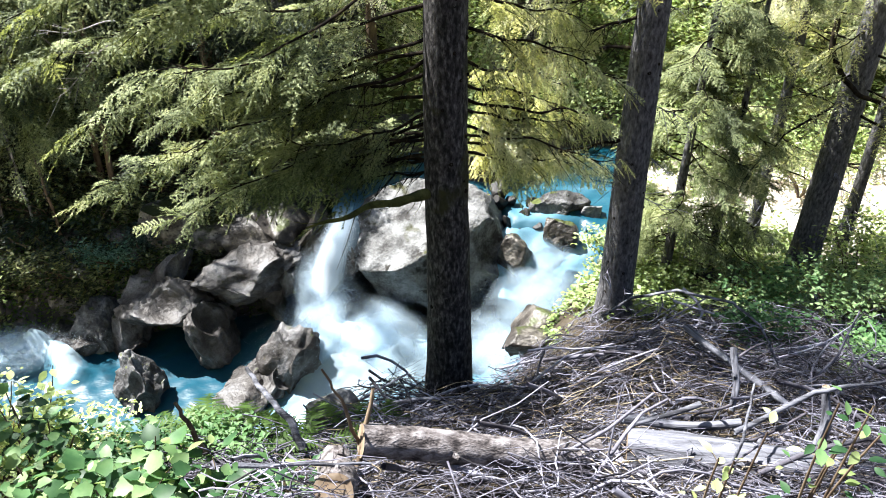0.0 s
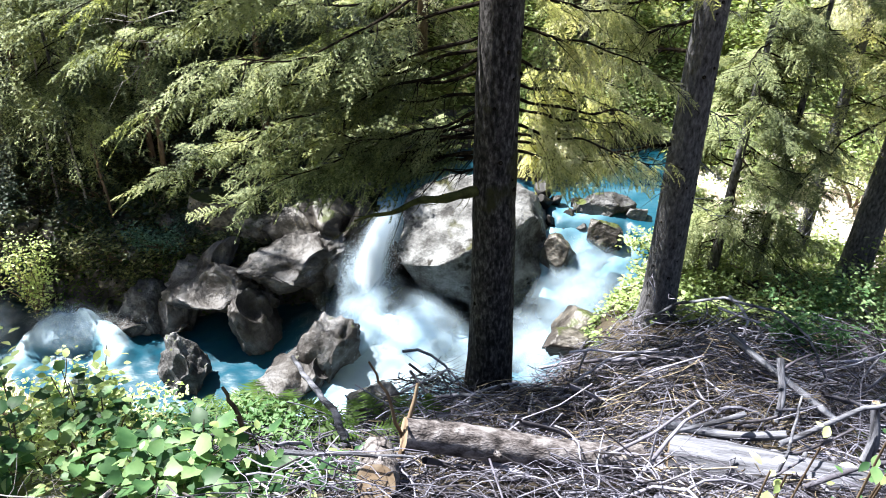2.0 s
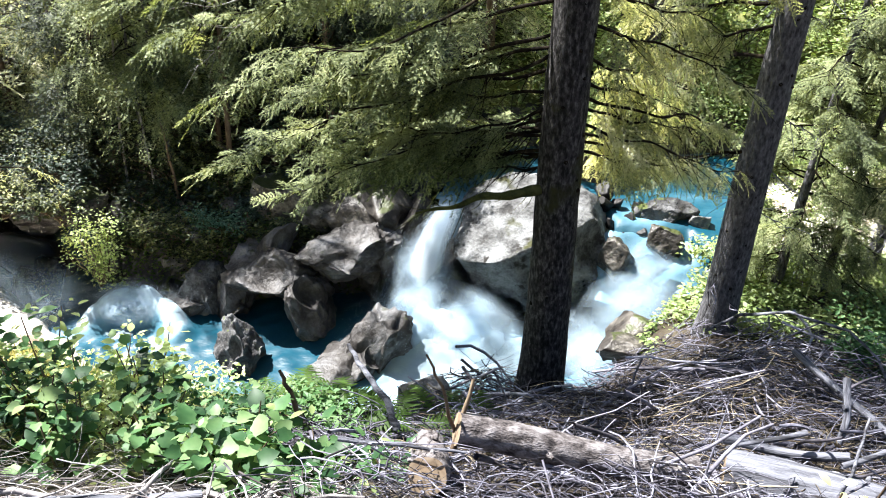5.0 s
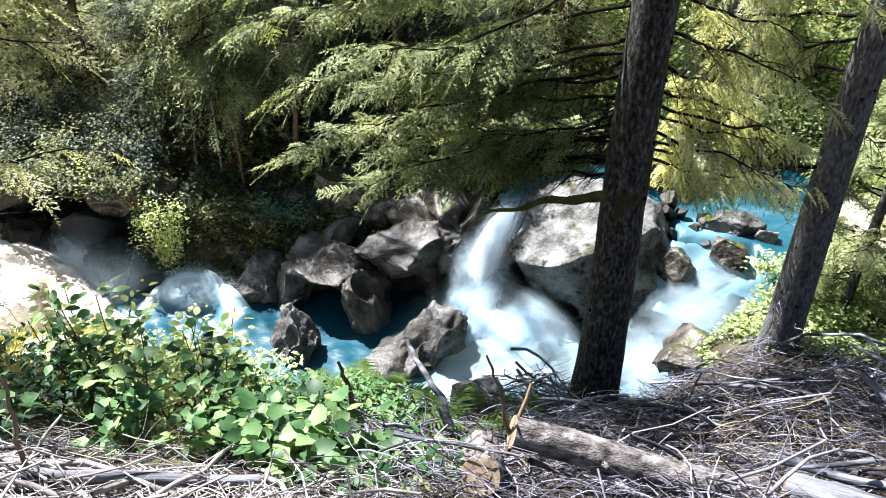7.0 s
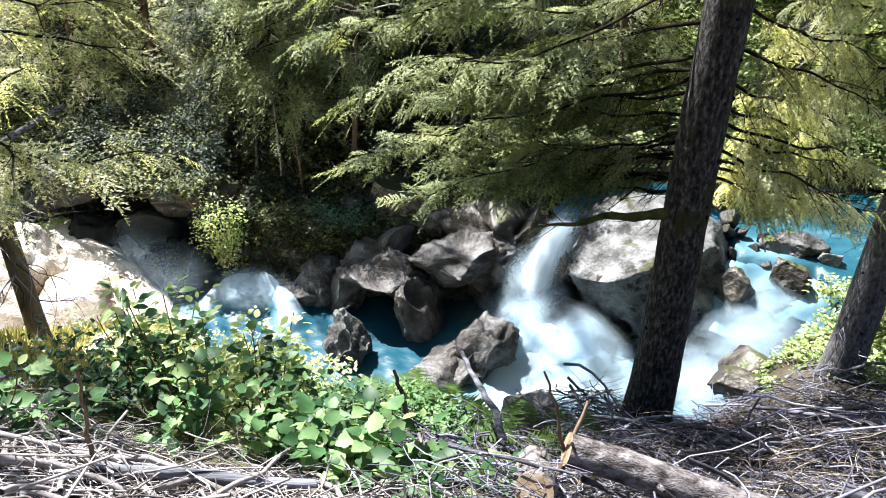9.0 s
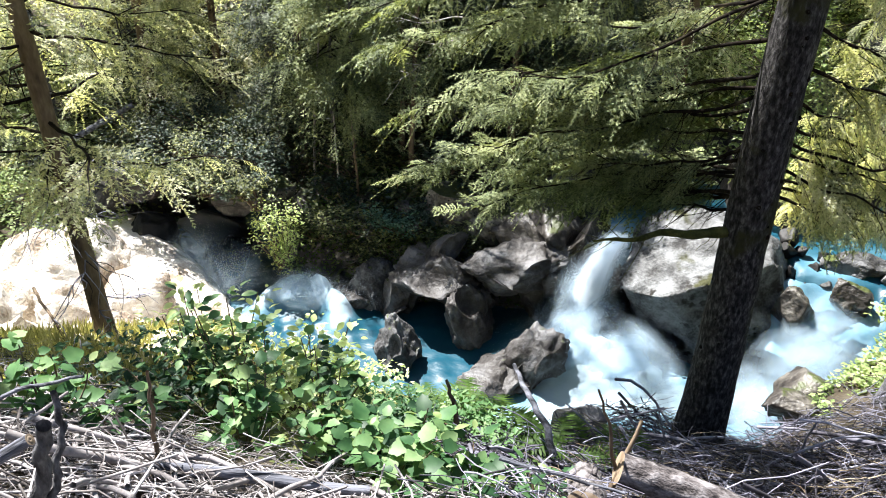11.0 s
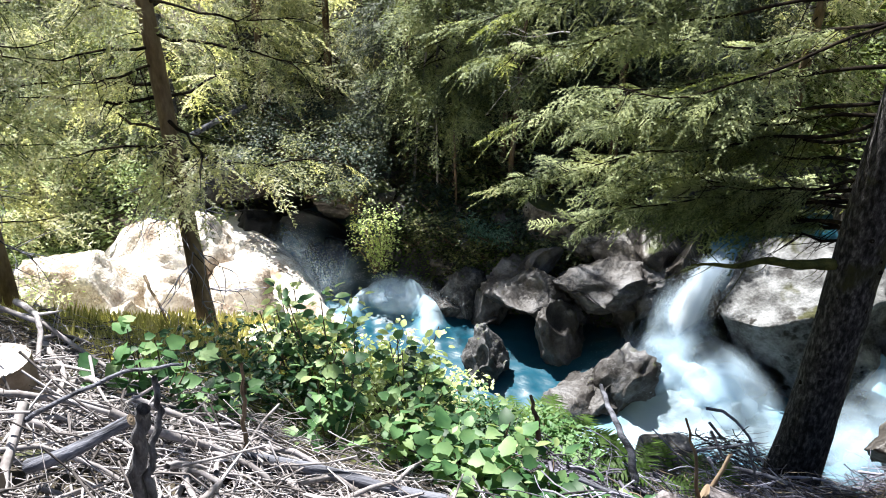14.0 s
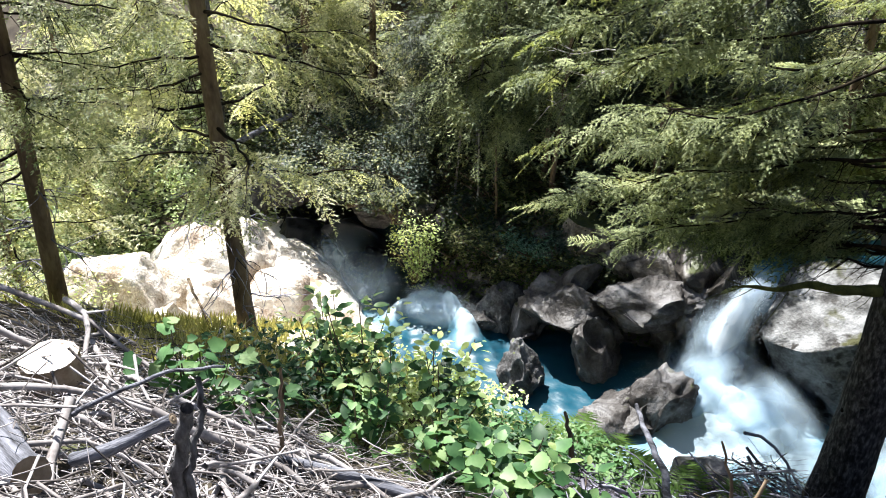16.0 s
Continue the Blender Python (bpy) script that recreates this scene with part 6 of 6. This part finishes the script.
stake("pale bare branch leaning over the pool", [(-0.9, 3.9, -3.95), (-0.99, 4.0, -3.79), (-1.21, 4.25, -3.76), (-1.37, 4.48, -3.74)], 0.03, "greywood")
stake("dark broken stake at the bank's edge", [(-1.62, 4.05, -4.15), (-1.66, 3.95, -3.76), (-1.71, 3.95, -3.59)], 0.022)
stake("long pale branch across the bank", [(-1.07, 3.08, -3.25), (-0.7, 3.16, -3.32), (-0.37, 3.23, -3.39)], 0.016, "greywood")
stake("arching dry branch over the pile", [(1.6, 6.3, -4.6), (1.79, 6.07, -4.22), (2.09, 5.78, -3.94), (2.49, 5.52, -3.89), (2.69, 5.35, -4.0), (2.85, 5.2, -4.3)], 0.016, "greywood")
stake("upright dry branch in the pile", [(1.86, 3.62, -3.9), (1.88, 3.6, -3.56), (2.03, 3.93, -3.4)], 0.014, "greywood")
stake("pale crooked branch on the pile", [(1.94, 3.84, -3.74), (2.48, 4.01, -3.55), (2.7, 4.04, -3.52), (3.2, 4.2, -3.6)], 0.02, "greywood")
stake("pale branch on the pile", [(1.81, 4.15, -3.78), (1.28, 4.0, -3.85)], 0.022, "greywood")
stake("long grey branch on the bank", [(-2.9, 1.25, -2.2), (-2.78, 1.33, -2.11), (-2.52, 1.49, -1.95), (-2.3, 1.6, -1.9)], 0.012, "greywood")
stake("dead stick leaning in the gravel", [(-5.4, 3.9, -3.8), (-4.95, 3.65, -3.85), (-4.5, 3.45, -4.0)], 0.014)


# ---- branch pile ----
def sticks(n, area, seed, lmin, lmax, rad, dz, wild=0.3):
    """Centre lines and radii of dead sticks lying over one another."""
    r = np.random.default_rng(seed)
    x, y = r.uniform(area[0], area[1], n), r.uniform(area[2], area[3], n)
    edge = np.minimum(np.minimum(x - area[0], area[1] - x), np.minimum(y - area[2], area[3] - y))
    ok = edge > 0.35 + 0.4 * fuzz(x, y, 1.7, seed) + r.uniform(-0.3, 0.3, n)
    x, y = x[ok], y[ok]
    n = len(x)
    main = 0.35 + 0.8 * fuzz(x, y, 0.9, 8)
    a, L = main + r.normal(0, 1.25, n), lmin + (lmax - lmin) * r.random(n) ** 1.8
    ca, sa = np.cos(a), np.sin(a)
    slope = np.clip((ground_z(x + 0.2 * ca, y + 0.2 * sa) - ground_z(x - 0.2 * ca, y - 0.2 * sa)) / 0.4, -0.8, 0.8)
    heap = dz * (0.55 + 0.45 * fuzz(x, y, 1.8, 5)) + 0.3 * blob(x, y, 2.3, 5.6, 1.0, 0.9) + 0.2 * blob(x, y, 0.9, 5.2, 0.7, 0.6)
    z = ground_z(x, y) + r.uniform(0.05, 1, n) ** 0.7 * heap
    t = np.linspace(-0.5, 0.5, 8)[None]
    Lc, bend = L[:, None], r.uniform(-0.5, 0.9, n)[:, None] * L[:, None] * (0.1 - t * t) * 0.7
    kink = np.cumsum(r.normal(0, 0.02, (n, 8)), 1)
    side = (r.normal(0, 0.55, n)[:, None] * (t * t - 0.08) + r.uniform(-0.5, 0.5, n)[:, None] * np.sin(t * 7) * 0.16 + kink) * Lc
    PX = x[:, None] + t * Lc * ca[:, None] - side * sa[:, None]
    PY = y[:, None] + t * Lc * sa[:, None] + side * ca[:, None]
    PZ = z[:, None] + t * Lc * (slope + r.normal(0, wild, n))[:, None] + bend
    PZ = np.maximum(PZ, ground_z(PX, PY) - 0.02)
    R = rad * r.uniform(0.4, 1.6, n)
    return np.stack([PX, PY, PZ], 2), R


def pile(label, n, area, seed, lmin=0.2, lmax=0.9, rad=0.006, dz=0.25, mat="twig", wild=0.3, root=None):
    """A heap of dead sticks: one thing, or stuff under one."""
    P, R = sticks(n, area, seed, lmin, lmax, rad, dz, wild)
    v, q = join([tube(P[i], R[i] * np.linspace(1.1, 0.4, 8), 3) for i in range(len(P))])
    me = mesh_of("fine_twigs", v, q, M[mat], True)
    if root is None:
        return thing("branch_pile", label, "branch pile", kind="stuff", data=me)
    return tagged(part("fine_twigs", me, root, label), kind="stuff")


def branches(root, n, area, seed, lmin, lmax, rad, dz, mat, wild=0.4):
    """Thicker branches of a heap, each a piece of its own."""
    P, R = sticks(n, area, seed, lmin, lmax, rad, dz, wild)
    r = np.random.default_rng(seed + 900)
    for k in range(len(P)):
        o = P[k].mean(0)
        line, rr = P[k] - o, R[k] * np.linspace(1.1, 0.5, 8)
        pcs = [tube(line, rr, 6)]
        for j in range(int(r.integers(0, 3))):
            f = int(r.integers(2, 7))
            d = line[f] - line[f - 1] + r.normal(0, 0.06, 3)
            pcs.append(tube(np.stack([line[f], line[f] + d * 0.8, line[f] + d * 1.5]), [rr[f] * 0.6, rr[f] * 0.45, rr[f] * 0.2], 4))
        part("branch", mesh_of("branch", *join(pcs), M[mat], True), root, local=Matrix.Translation(o))


heap = thing("branch_pile", "heap of grey dead branches and twigs on the bank", "branch pile", kind="stuff")
pile("dead grey-brown twigs", 5200, (-1.3, 5.6, 2.3, 7.8), 1, 0.25, 1.1, 0.0048, 0.42, root=heap)
pile("hair-fine dead twigs", 4200, (-1.3, 5.0, 2.4, 7.2), 11, 0.15, 0.7, 0.0026, 0.45, wild=0.5, root=heap)
pile("straw-coloured dry twigs", 1500, (-1.0, 3.2, 3.0, 7.2), 12, 0.2, 0.8, 0.004, 0.45, "straw", root=heap)
branches(heap, 340, (-0.9, 4.9, 2.6, 7.2), 2, 0.4, 1.6, 0.0125, 0.42, "greystick")
slash = thing("branch_pile", "sunlit bleached branches and twigs on the open bank", "branch pile", kind="stuff")
pile("bleached dead twigs", 4200, (-5.0, 0.2, 0.2, 3.0), 3, 0.2, 0.9, 0.0045, 0.16, "driftwood", root=slash)
pile("hair-fine bleached twigs", 2200, (-4.8, 0.0, 0.3, 3.4), 13, 0.15, 0.6, 0.0022, 0.18, "driftwood", wild=0.5, root=slash)
branches(slash, 330, (-4.7, -0.2, 0.3, 2.6), 4, 0.35, 1.5, 0.0135, 0.17, "driftwood", 0.25)
pile("dead twigs among the ferns at the bank's edge", 1500, (-2.2, -0.4, 3.0, 5.2), 5, dz=0.12, rad=0.005)
branches(heap, 60, (-1.8, -0.3, 3.2, 4.9), 6, 0.4, 1.1, 0.013, 0.14, "greystick")
